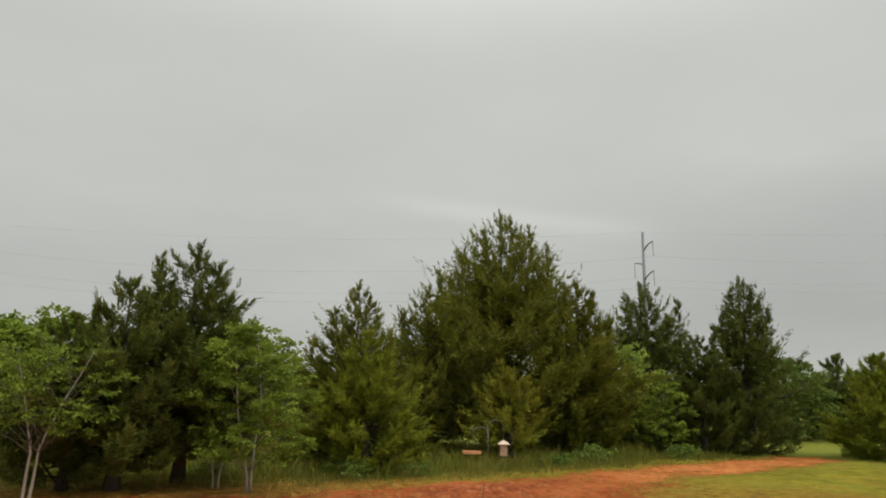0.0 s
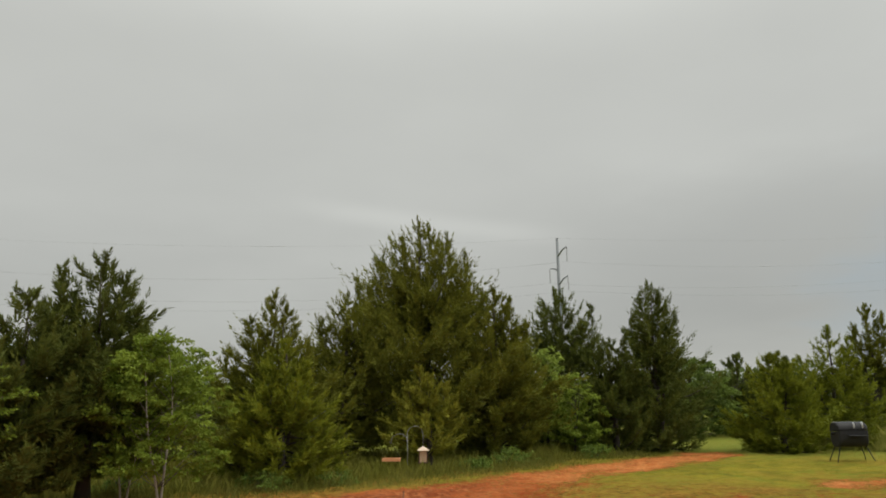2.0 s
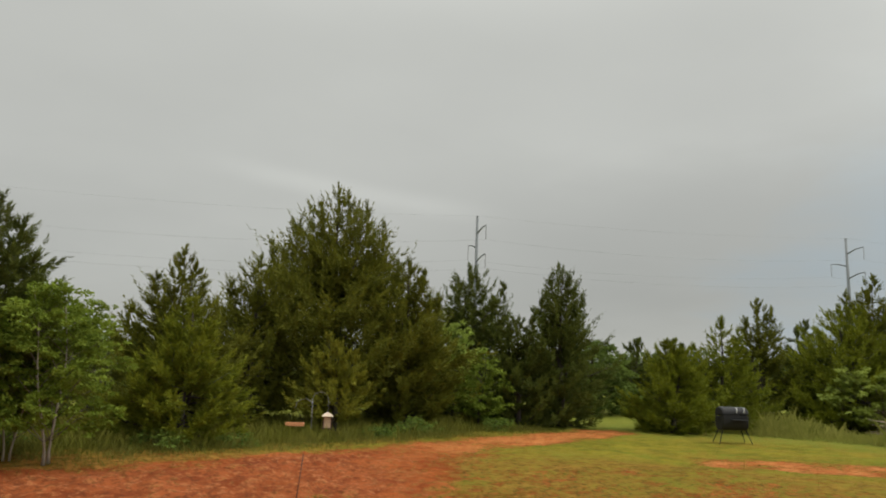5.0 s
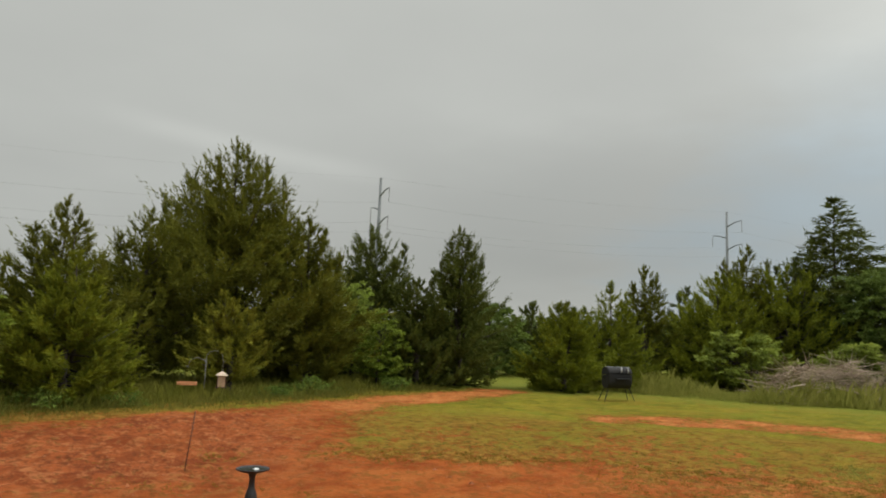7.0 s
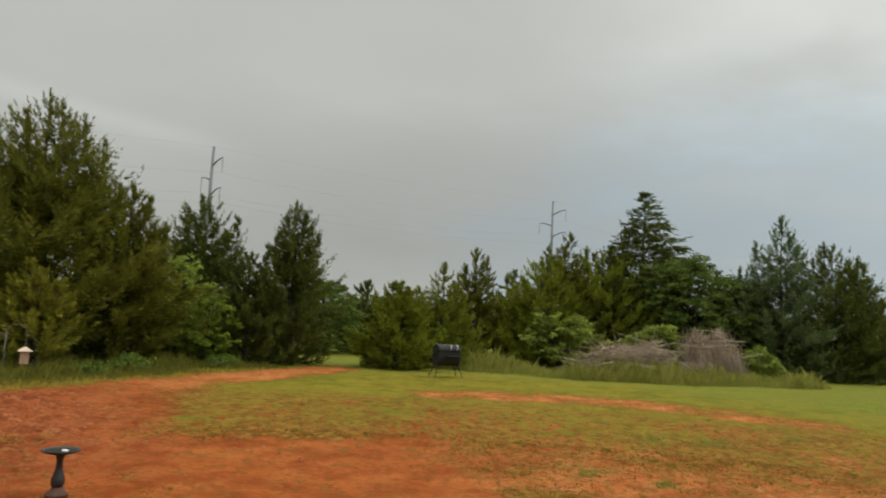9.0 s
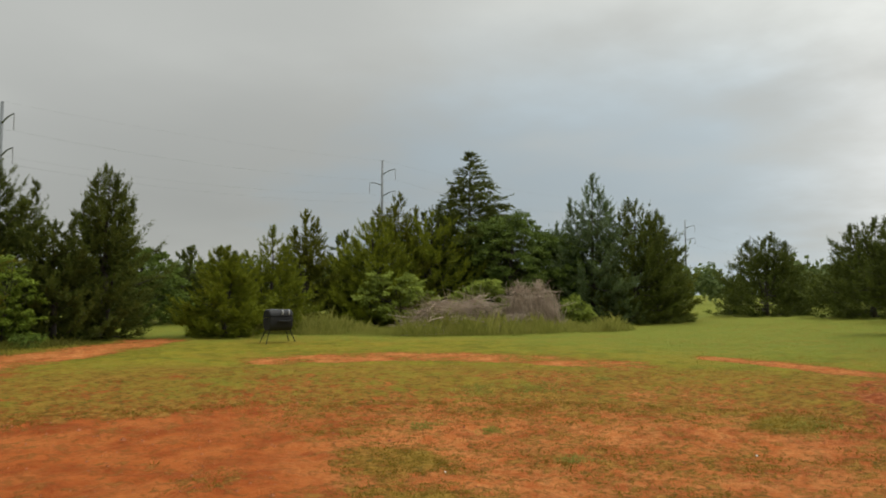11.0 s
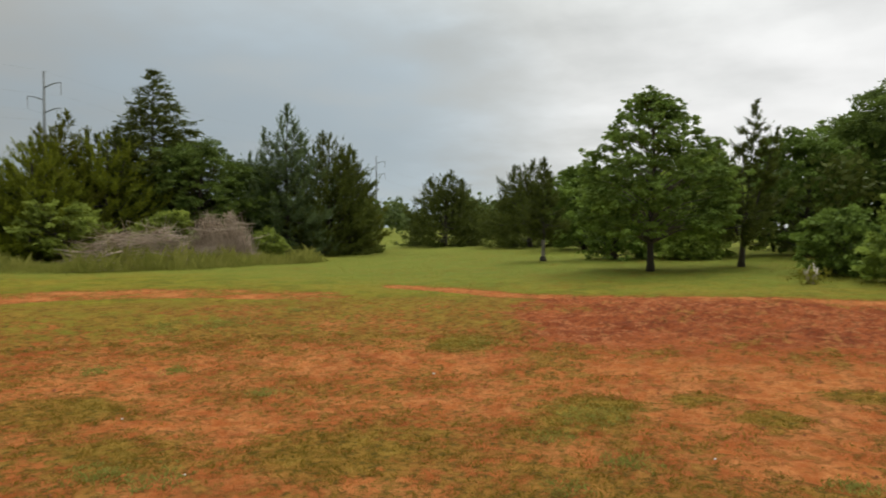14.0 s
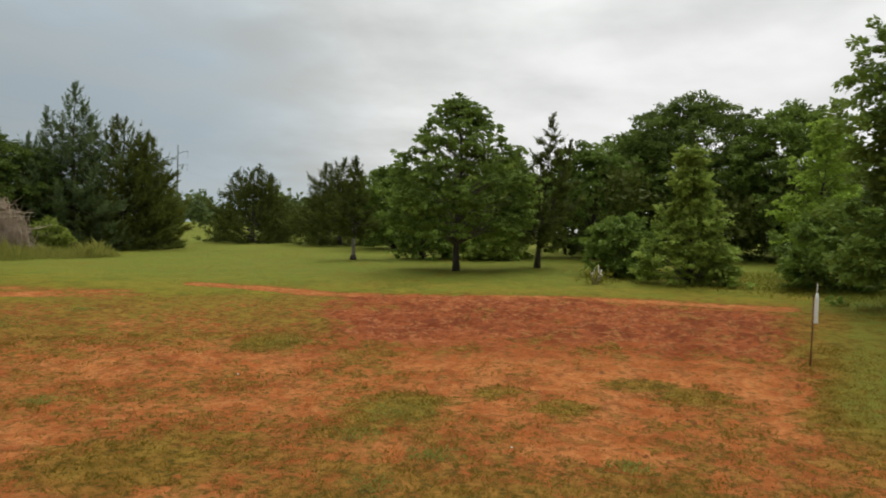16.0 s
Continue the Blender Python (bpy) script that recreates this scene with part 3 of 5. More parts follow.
def tri_crown(name, co, material, tone, tip, per=3):
    """Crown mesh of loose faces that carry a growth tone for each bough, and each cedar shoot's age or each leaf's
    distance out in its clump.
    """
    me = quads_mesh(name, co, material, per)
    me.attributes.new("tone", "FLOAT", "FACE").data.foreach_set("value", tone.astype(np.float32))
    me.attributes.new("tip", "FLOAT", "FACE").data.foreach_set("value", tip.astype(np.float32))
    return me


def cone_profile(u, widest, power, full):
    """Relative reach of the boughs at relative height u: fullest at one height, tapering to the tip."""
    above = ((1 - u) / (1 - widest)) ** power
    below = full + (1 - full) * np.sqrt(np.clip(u / max(widest, 1e-3), 0, 1))
    return np.where(u > widest, above, below)


def cedar_crown(rng, h, w, n, low, widest, power, full, tops, layered, spray, gap, wind, ragged):
    """A red cedar: boughs leave the leaders and turn up, each bears feathery plumes, each plume bears scaly sprays."""
    leaders = [(0.0, 0.0, 1.0, low, w, widest, power, full)]
    for dx, dy, fr in tops:
        leaders.append((dx, dy, fr, max(low, fr - 0.42), w * 0.42, 0.12, 0.80, 0.75))
    B, weight = [], []
    for k, (dx, dy, fr, floor, rad, wd, pw, fl) in enumerate(leaders):
        span = (fr - floor) * h
        area = math.pi * rad * math.hypot(rad, span)
        count = max(22, int(area / (gap * 0.72)))
        grid = np.linspace(0, 1, 200)
        dens = cone_profile(grid, wd, pw, fl) + 0.16
        cdf = np.cumsum(dens) / dens.sum()
        u = np.interp((np.arange(count) + rng.random(count)) / count, cdf, grid)
        if layered:
            tiers = 14
            u = np.clip((np.round(u * tiers + 0.3) + rng.normal(size=count) * 0.36) / tiers, 0, 0.985)
        az = np.arange(count) * 2.39996 + rng.normal(size=count) * 0.45
        reach = rad * cone_profile(u, wd, pw, fl)
        jit = np.where(rng.random(count) < ragged, rng.uniform(1.02, 1.20, count), rng.uniform(0.74, 1.04, count))
        ph = rng.uniform(0, 6.28, 3)
        jit = jit * (1 + 0.13 * np.sin(az * 3 + u * 13 + ph[0]) + 0.12 * np.sin(az * 6 - u * 27 + ph[1]))
        reach = np.maximum(reach * jit - 0.09 * np.sqrt(reach), 0.05)
        # weaker boughs low down on the shaded side leave bays
        el = np.radians((np.where(u < 0.3, -2 + 50 * u, 13 + 36 * (u - 0.3) / 0.7) if not layered else -10 + 26 * u) + rng.normal(size=count) * (12 if not layered else 5))
        z = (floor + u * (fr - floor)) * h
        grow = np.clip(z / (fr * h), 0, 1) ** 1.3
        axis = np.stack([dx * grow, dy * grow, z], -1)
        tip = axis + np.stack([reach * np.cos(az) + wind * u * reach, reach * np.sin(az), 0 * reach], -1)
        root_z = np.maximum(z - reach * np.tan(np.clip(el, 0.02, 1.1)) * 0.9, 0.1 * h * low + 0.05)
        root = np.stack([dx * (root_z / (fr * h)) ** 1.3, dy * (root_z / (fr * h)) ** 1.3, root_z], -1)
        B.append(np.concatenate([root, tip, reach[:, None], u[:, None], np.full((count, 1), k)], 1))
        weight.append((0.24 + 0.85 * reach) * (1.0 if k == 0 else 1.1))
        # the leader's own shoot
        m = 7
        zz = np.linspace(fr - 0.12, fr - 0.035, m) * h
        top_root = np.stack([np.full(m, dx), np.full(m, dy), zz], -1)
        top_tip = top_root + np.stack([rng.normal(size=m) * 0.05, rng.normal(size=m) * 0.05, np.full(m, 0.012 * h)], -1)
        B.append(np.concatenate([top_root, top_tip, np.full((m, 1), 0.05), np.full((m, 1), 0.99), np.full((m, 1), k)], 1))
        weight.append(np.full(m, 0.10))
    B, weight = np.concatenate(B), np.concatenate(weight)
    root, tip, reach, bu = B[:, :3], B[:, 3:6], B[:, 6], B[:, 7]
    per = 17
    plumes = np.maximum(2, np.round(weight / weight.sum() * n / per)).astype(int)
    bi = np.repeat(np.arange(len(B)), plumes)
    m = len(bi)
    s = 1 - rng.beta(1.0, 1.5, m) * np.clip(1.05 - 0.17 * reach[bi], 0.55, 0.92)
    first = np.concatenate([[0], np.cumsum(plumes)[:-1]])
    s[first] = 1.0
    d = tip[bi] - root[bi]
    blen = np.linalg.norm(d, axis=1) + 1e-6
    sag = 0.10 * reach[bi] * (1.0 if not layered else -0.5)
    p0 = root[bi] + d * s[:, None]
    p0[:, 2] -= 4 * sag * s * (1 - s)
    tangent = unit(d)
    tangent[:, 2] += (sag / blen) * (8 * s - 4)
    tangent = unit(tangent)
    lateral = unit(np.cross(tangent, np.array([0, 0, 1.0]) + rng.normal(size=(m, 3)) * (0.30 if not layered else 0.12)))
    sgn = rng.choice((-1.0, 1.0), m)[:, None] * rng.uniform(0.25, 1.0, m)[:, None]
    sgn[first] *= 0.1
    up = np.zeros((m, 3))
    up[:, 2] = rng.uniform(-0.15, 0.60, m) if not layered else rng.uniform(-0.12, 0.16, m)
    up[:, 2] += 0.55 * smooth(0.45, 1.0, bu[bi]) * (0 if layered else 1)
    pdir = unit(tangent + lateral * sgn * (1.15 - 0.45 * smooth(0.5, 1.0, bu[bi]))[:, None] + up + rng.normal(size=(m, 3)) * 0.26)
    plen = (0.17 + 0.15 * np.sqrt(np.maximum(reach[bi], 0))) * (h / 6) ** 0.45 * rng.uniform(0.6, 1.4, m) * (1.38 - 0.38 * s)
    plen[first] *= 1.35
    plen = np.minimum(plen, 0.30 * h * np.clip(1.10 - bu[bi], 0.07, 1))
    start = p0 - pdir * (plen * 0.30)[:, None]
    tone_b = rng.random(len(B))
    rep = np.repeat(np.arange(m), per)
    q = len(rep)
    t = rng.beta(1.1, 1.0, q)
    ax, ln = pdir[rep], plen[rep]
    side = unit(np.cross(ax, rng.normal(size=(q, 3))))
    if layered:
        side = unit(side * np.array([1, 1, 0.35]))
    slim = smooth(0.50, 1.0, bu)[bi][rep]
    off = ln * (0.23 - 0.08 * slim) * (1 - t) ** 0.9 * np.sqrt(rng.random(q))
    curl = (ln * 0.16 * t * t)[:, None] * np.array([0, 0, 1.0]) * (1 if not layered else -0.4)
    p = start[rep] + ax * (ln * t)[:, None] + side * off[:, None] + curl
    way = ax + side * (0.72 - 0.52 * t)[:, None] + rng.normal(size=(q, 3)) * 0.14
    p[:, 2] = np.maximum(p[:, 2], 0.05 + 0.12 * rng.random(q))
    co = needles(rng, p, way, spray * 1.30 * (1 - 0.42 * t) * (1 - 0.22 * slim), spray * (0.30 - 0.13 * t - 0.03 * slim))
    tone = np.clip(0.74 * tone_b[bi][rep] + 0.26 * rng.random(m)[rep], 0, 1)
    young = np.clip(t * 1.1 - 0.25, 0, 1) * np.clip(s[rep] * 1.6 - 0.6, 0, 1)
    limbs = []
    for i in range(0, len(B), max(1, len(B) // 44)):
        if reach[i] < 0.25:
            continue
        mid = (root[i] + tip[i]) / 2 - (0, 0, 0.10 * reach[i])
        limbs.append(tube([root[i], mid, tip[i] - (tip[i] - mid) * 0.25], [0.012 + 0.012 * reach[i], 0.010 + 0.007 * reach[i], 0.006], 5))
    return co, limbs, tone, young


def cedar(x, y, h, w, seed, n, label, material=None, low=0.04, trunk=0.16, widest=0.28, power=0.80, full=0.80, tops=(), layered=False,
          spray=0.17, gap=0.42, wind=0.0, ragged=0.16, name="cedar_tree"):
    rng = np.random.default_rng(seed)
    thing = empty(name, on_ground(x, y, facing(x, y), 0.05), label, "tree", "cedars round the yard")
    co, limbs, tone, young_shoots = cedar_crown(rng, h, w, int(n * (0.80 if math.hypot(x, y) < 33 else 0.68)), low, widest, power, full, tops, layered, spray, gap, wind, ragged)
    zs = np.linspace(0, 0.92, 9)
    stem = np.stack([0.04 * np.sin(zs * 7 + seed), 0.04 * np.cos(zs * 6 + seed), zs * h], -1)
    for dx, dy, fr in tops:
        limbs.append(tube([(dx * 0.2, dy * 0.2, h * 0.28), (dx * 0.62, dy * 0.62, h * fr * 0.66), (dx, dy, h * fr * 0.96)], [0.05, 0.030, 0.006], 5))
    v, f = join([tube(stem, trunk * (1 - zs) ** 1.3 + 0.006 + 0.25 * trunk * (zs < 0.05), 9)] + limbs)
    mesh_object("trunk", v, f, BARK_DARK, thing, smooth=True)
    crown = new("crown", tri_crown("crown", co, material or CEDAR, tone, young_shoots))
    crown.parent = thing
    return thing


def crown_radius(shape, u):
    if shape == "spire":
        return float(np.interp(u, (0, 0.12, 0.40, 0.58, 0.66, 0.80, 0.92, 1.0), (0.92, 1.0, 0.76, 0.38, 0.20, 0.28, 0.18, 0.06)))
    if shape == "egg":
        return (1 - max(0.0, (u - 0.25) / 0.75) ** 1.9) ** 0.9 * min(1.0, 0.80 + u)
    if shape == "dome":
        return math.sqrt(max(0.01, 1 - (max(0.0, u - 0.35) / 0.65) ** 2)) * min(1.0, 0.86 + 0.5 * u)
    return math.sqrt(max(0.02, 1 - (1.9 * u - 0.85) ** 2 / 1.25))


def leaves(rng, p, way, length, width, lift):
    """Leaf blades at p along way, turned so that they lie open to the sky by lift."""
    n = len(p)
    way = unit(way)
    face = unit(rng.normal(size=(n, 3)) + np.array([0, 0, lift]))
    side = unit(np.cross(way, face))
    ln = (length * rng.uniform(0.6, 1.35, n))[:, None]
    wd = (width * rng.uniform(0.6, 1.35, n))[:, None] / 2
    mid = p + way * ln * 0.45
    return np.stack([p, mid + side * wd, p + way * ln, mid - side * wd], 1)


def leafy(name, x, y, h, w, seed, n, label, material=None, base=0.22, trunk=0.13, leaf=0.17, lobes=34, bark=None, shape="round",
          stems=1, clump=0.42, category="tree", group="", flat=0.5, lean=0.0, spread=0.0, fork=0.12, apart=False, droop=0.0, inner=0.25):
    """A broadleaf tree or shrub: limbs leave the stems and carry flattened clumps of leaves that fill the crown's shape."""
    rng = np.random.default_rng(seed)
    thing = empty(name, on_ground(x, y, facing(x, y), 0.05), label, category, group)
    pieces, co, tones, outward = [], [], [], []
    z0 = base * h
    paths = []
    turn0 = rng.uniform(0, 6.28)
    for st in range(stems):
        a = turn0 + st * 6.283 / stems + rng.normal() * 0.3
        zs = np.linspace(0, 0.93 - 0.07 * st, 12)
        out = spread * (0.7 + 0.5 * rng.random()) * np.clip(zs - fork, 0, 1) ** 0.8 + (0.02 + 0.04 * (stems > 1)) * (stems > 1)
        wob = 0.022 * h
        stem = np.stack([math.cos(a) * out + lean * zs ** 1.4 + wob * np.sin(zs * 8 + seed + st * 2) * zs, math.sin(a) * out + wob * np.cos(zs * 7 + seed + st) * zs, zs * h], -1)
        paths.append((zs * h, stem))
        pieces.append(tube(stem, trunk * (1 - 0.92 * zs) / (1 + 0.3 * (stems - 1)) ** 0.7 + 0.3 * trunk * np.exp(-zs * 40), 9))
    for i in range(lobes):
        u = ((i + rng.random()) / lobes) ** (1.12 if shape in ("egg", "spire") else 0.95)
        z = z0 + (h - z0) * (0.03 + 0.90 * u)
        zs, stem = paths[i % stems]
        axis_x = np.interp(z, zs, stem[:, 0]) * (0.5 if stems > 1 else 1.0)
        outer = rng.random() > inner
        rad = crown_radius(shape, u) * max(0.1, w - clump * 0.5) * (rng.uniform(0.82, 1.06) if outer else math.sqrt(rng.uniform(0.05, 0.7)))
        az = i * 2.39996 + rng.normal() * 0.4
        c = np.array([rad * math.cos(az) + axis_x, rad * math.sin(az), z])
        rise = (0.55 - 0.9 * droop) * rad + 0.05 * h
        zr = float(np.clip(z - rise, z0 * 0.75, h * 0.9))
        start = np.array([np.interp(zr, zs, stem[:, 0]), np.interp(zr, zs, stem[:, 1]), zr])
        mid = (start + c) / 2 + np.array([0, 0, 0.10 * rad]) + rng.normal(size=3) * 0.04
        limb = tube([start, mid, c], [trunk * 0.22 * (1 - 0.6 * u) + 0.003, trunk * 0.11 * (1 - 0.5 * u) + 0.003, 0.003], 5)
        if apart:
            mesh_object("limb", *limb, BARK, thing, smooth=True)
        else:
            pieces.append(limb)
        size = clump * rng.uniform(0.65, 1.35) * (0.66 + 0.45 * (1 - u) if shape in ("egg", "spire") else 1.0)
        k = max(6, int(n / lobes * (size / clump) ** 1.6))
        twigs = 11
        sub = rng.normal(size=(twigs, 3)) * size * 0.62 * np.array([1, 1, flat])
        sub[:, 2] -= droop * np.hypot(sub[:, 0], sub[:, 1]) * 0.5
        pick = rng.integers(twigs, size=k)
        ball = unit(rng.normal(size=(k, 3))) * (rng.random(k) ** 0.5 * size * 0.42)[:, None] * np.array([1, 1, flat])
        p = c + sub[pick] + ball
        way = unit(p - c + np.array([math.cos(az), math.sin(az), 0.0]) * size * 0.5) + rng.normal(size=(k, 3)) * 0.5 + np.array([0, 0, -0.25 - droop])
        p[:, 2] = np.maximum(p[:, 2], 0.08)
        co.append(leaves(rng, p, way, leaf, leaf * 0.62, 0.9))
        tones.append(np.clip(0.55 * rng.random() + 0.45 * rng.random(twigs)[pick], 0, 1))
        # leaves turn paler with distance from the clump's middle
        outward.append(np.clip(np.linalg.norm(p - c, axis=1) / (size * 1.1) - 0.3, 0, 1))
    v, f = join(pieces)
    mesh_object("trunk", v, f, bark or BARK_DARK, thing, smooth=True)
    crown = new("crown", tri_crown("crown", np.concatenate(co), material or OAK, np.concatenate(tones), np.concatenate(outward), 4))
    crown.parent = thing
    return thing


# cedars along the far side of the red yard
cedar(-5.95, 17.1, 5.6, 1.75, 11, 66000, "dark cedar with ragged leaders and a bare lower trunk", CEDAR_DARK, 0.15, 0.15, 0.35, 0.62, 0.8, [(-0.85, 0, 0.94), (0.52, 0.1, 0.93), (0.85, 0.2, 0.74), (-1.25, 0, 0.80)], spray=0.145, gap=0.22, ragged=0.22)
cedar(-6.95, 15.9, 4.65, 1.75, 12, 54000, "dark shaded cedar with a feathery crown", CEDAR_DARK, 0.14, 0.15, 0.35, 0.60, 0.8, [(-0.62, 0, 0.86), (0.45, 0.2, 0.9)], spray=0.14, gap=0.27, ragged=0.22)
cedar(-7.95, 15.7, 3.75, 1.7, 13, 46000, "low dark cedar among taller cedars", CEDAR_DARK, 0.12, 0.12, 0.4, 0.5, 0.8, [(0.4, 0, 0.9)], spray=0.14, gap=0.30)
cedar(-2.55, 21.6, 5.4, 2.4, 14, 60000, "olive green cedar feathered to the ground", CEDAR, 0.05, 0.14, 0.22, 0.82, 0.85, [(-0.68, 0, 0.86), (0.32, 0, 0.93), (-1.35, 0, 0.68)], spray=0.14, gap=0.34, ragged=0.22)
cedar(-2.0, 19.9, 3.85, 1.75, 141, 46000, "lighter olive cedar in front of a darker one", CEDAR_FRESH, 0.10, 0.12, 0.22, 0.75, 0.85, [(-0.55, 0, 0.84), (0.5, 0, 0.86)], spray=0.13, gap=0.30, ragged=0.2)
cedar(2.25, 27.5, 9.1, 4.5, 15, 150000, "large spreading olive cedar behind the bird feeders", CEDAR, 0.10, 0.26, 0.33, 0.80, 0.90, [(1.15, 0.2, 0.945), (-1.45, 0, 0.85), (-2.3, 0, 0.73), (2.55, 0, 0.70), (1.8, -0.3, 0.84), (0.45, 0.1, 0.97), (-0.6, 0, 0.93)], spray=0.18, gap=0.38, ragged=0.16)
cedar(-0.5, 25.6, 5.9, 2.3, 16, 46000, "tall cedar crowding against a larger cedar", CEDAR, 0.12, 0.16, 0.35, 0.62, 0.85, [(-0.9, 0, 0.86), (0.7, 0, 0.95)], spray=0.15, gap=0.40)
cedar(5.0, 26.3, 6.3, 2.15, 17, 54000, "olive cedar growing out of a larger one", CEDAR, 0.08, 0.16, 0.35, 0.66, 0.88, [(0.55, 0, 0.94), (1.15, 0, 0.80)], spray=0.16, gap=0.40, ragged=0.22)
cedar(2.2, 23.4, 3.0, 1.35, 18, 27000, "small yellowish cedar in front of a large one", CEDAR_GOLD, 0.22, 0.15, 0.35, 0.55, 0.7, [(-0.7, 0, 0.92), (0.6, 0, 0.9), (-0.3, 0, 1.08)], spray=0.13, gap=0.26)
cedar(8.60, 30.8, 6.95, 2.45, 19, 60000, "dark pointed cedar behind young trees", CEDAR_DARK, 0.05, 0.17, 0.5, 0.62, 0.9, [(0.35, 0, 0.95), (1.55, 0, 0.89), (-0.5, 0, 0.92)], spray=0.17, gap=0.40, ragged=0.28)
cedar(12.1, 28.6, 6.85, 1.9, 20, 70000, "broad dark egg-shaped cedar at the end of the track", CEDAR_DARK, 0.03, 0.2, 0.34, 0.50, 0.86, [(0.30, 0, 0.965), (-0.45, 0, 0.95), (-0.9, 0, 0.80), (0.85, 0, 0.82)], spray=0.145, gap=0.24, ragged=0.08)
cedar(9.95, 27.9, 4.5, 1.75, 201, 44000, "brownish dark cedar leaning against a taller one", CEDAR_DARK, 0.03, 0.15, 0.34, 0.55, 0.88, [(0.6, 0, 1.05), (-0.5, 0, 0.88)], spray=0.145, gap=0.28, ragged=0.12)
cedar(15.9, 26.2, 3.75, 2.05, 21, 52000, "bushy bright green cedar beside the smoker", CEDAR_FRESH, 0.03, 0.12, 0.26, 0.58, 0.72, [(-0.25, 0, 1.0), (0.45, 0, 0.92)], spray=0.14, gap=0.30)
cedar(19.15, 27.6, 4.95, 1.95, 22, 42000, "green cedar behind the smoker", CEDAR_FRESH, 0.03, 0.12, 0.30, 0.95, 0.8, [(-1.15, 0, 0.76), (0.75, 0, 0.88)], spray=0.15, gap=0.34, ragged=0.26)
cedar(24.2, 31.75, 6.35, 2.05, 23, 34000, "slim olive cedar in a row of cedars", CEDAR, 0.03, 0.14, 0.30, 0.72, 0.85, [(0.6, 0, 0.93), (-0.6, 0, 0.85)], spray=0.19, gap=0.42, ragged=0.22)
cedar(27.2, 32.0, 5.4, 2.0, 24, 28000, "dark cedar standing in a row of cedars", CEDAR_DARK, 0.03, 0.14, 0.30, 0.7, 0.85, [(-0.4, 0, 0.96), (0.8, 0, 0.86)], spray=0.19, gap=0.42)
cedar(21.1, 38.6, 4.4, 1.9, 25, 20000, "distant dark cedar past the smoker", CEDAR_DARK, 0.03, 0.12, 0.35, 0.6, 0.85, spray=0.27, gap=0.5)
cedar(22.9, 37.7, 4.4, 1.9, 26, 20000, "distant dark cedar past the smoker", CEDAR_DARK, 0.03, 0.12, 0.35, 0.6, 0.85, [(0.5, 0, 0.94)], spray=0.27, gap=0.5)
leafy("oak_tree", 17.6, 37.4, 4.1, 2.3, 27, 14000, "dull green rounded tree beyond the track", OAK_DARK, 0.04, 0.14, 0.16, 44, shape="dome", clump=0.55)
cedar(29.2, 29.9, 7.0, 2.7, 28, 42000, "tall cedar rising behind a brush pile", CEDAR, 0.03, 0.18, 0.40, 0.60, 0.9, [(0.25, 0, 1.10), (-1.0, 0, 0.98), (1.2, 0, 0.97)], spray=0.2, gap=0.46, ragged=0.24)
cedar(26.9, 29.3, 6.0, 2.7, 29, 36000, "olive cedar behind a brush pile", CEDAR_FRESH, 0.03, 0.16, 0.40, 0.55, 0.9, [(0.9, 0, 1.0)], spray=0.2, gap=0.46)
cedar(31.6, 28.6, 7.0, 2.6, 30, 34000, "dark cedar behind a brush pile", CEDAR_DARK, 0.03, 0.16, 0.45, 0.55, 0.9, [(0.7, 0, 0.98), (-0.9, 0, 0.95)], spray=0.2, gap=0.46)
cedar(34.0, 28.15, 10.6, 2.95, 31, 84000, "tall layered dark conifer above the other trees", CEDAR_DARK, 0.05, 0.2, 0.40, 0.72, 0.9, layered=True, spray=0.25, gap=0.20, wind=0.2, ragged=0.18)
cedar(37.5, 21.6, 8.9, 3.1, 32, 66000, "bluish green cedar with a pointed top", CEDAR_BLUE, 0.02, 0.2, 0.25, 0.85, 0.88, [(-1.3, 0, 0.84), (0.45, 0, 0.90), (-2.1, 0, 0.68)], spray=0.2, gap=0.5, ragged=0.26)
cedar(39.3, 19.8, 7.3, 3.2, 33, 56000, "rounded dark green cedar", CEDAR_DARK, 0.02, 0.16, 0.35, 0.50, 0.82, [(-0.35, 0, 1.03), (0.9, 0, 0.86)], spray=0.19, gap=0.46)
cedar(41.2, 19.4, 6.8, 2.15, 34, 36000, "dark green cedar at the end of a row", CEDAR_DARK, 0.02, 0.16, 0.32, 0.62, 0.85, [(-0.45, 0, 1.0), (0.3, 0, 0.98), (1.15, 0, 0.68)], spray=0.19, gap=0.46, ragged=0.2)
cedar(44.6, 20.0, 4.6, 1.8, 341, 18000, "low green cedar at the end of a row", CEDAR, 0.02, 0.12, 0.35, 0.5, 0.85, spray=0.2, gap=0.5)
cedar(53.27, 16.82, 5.6, 3.5, 35, 62000, "round bushy cedar alone in the meadow", CEDAR_DARK, 0.01, 0.18, 0.24, 0.46, 0.97, [(-1.2, 0, 0.95), (0.35, 0, 1.05), (1.25, 0, 0.94)], spray=0.19, gap=0.30, ragged=0.06)
cedar(50.4, 9.60, 5.9, 3.5, 36, 62000, "round dark cedar in the meadow", CEDAR_DARK, 0.01, 0.18, 0.26, 0.46, 0.95, [(-1.2, 0, 0.97), (0.2, 0, 1.04), (1.4, 0, 0.9)], spray=0.19, gap=0.30, ragged=0.06)
cedar(29.65, -2.59, 4.7, 1.6, 37, 24000, "thin dark cedar with a sparse wispy top", CEDAR_DARK, 0.22, 0.12, 0.35, 0.6, 0.7, [(0.42, 0, 1.34), (1.15, 0, 1.12), (-0.9, 0, 1.04)], spray=0.15, gap=0.42, ragged=0.3)
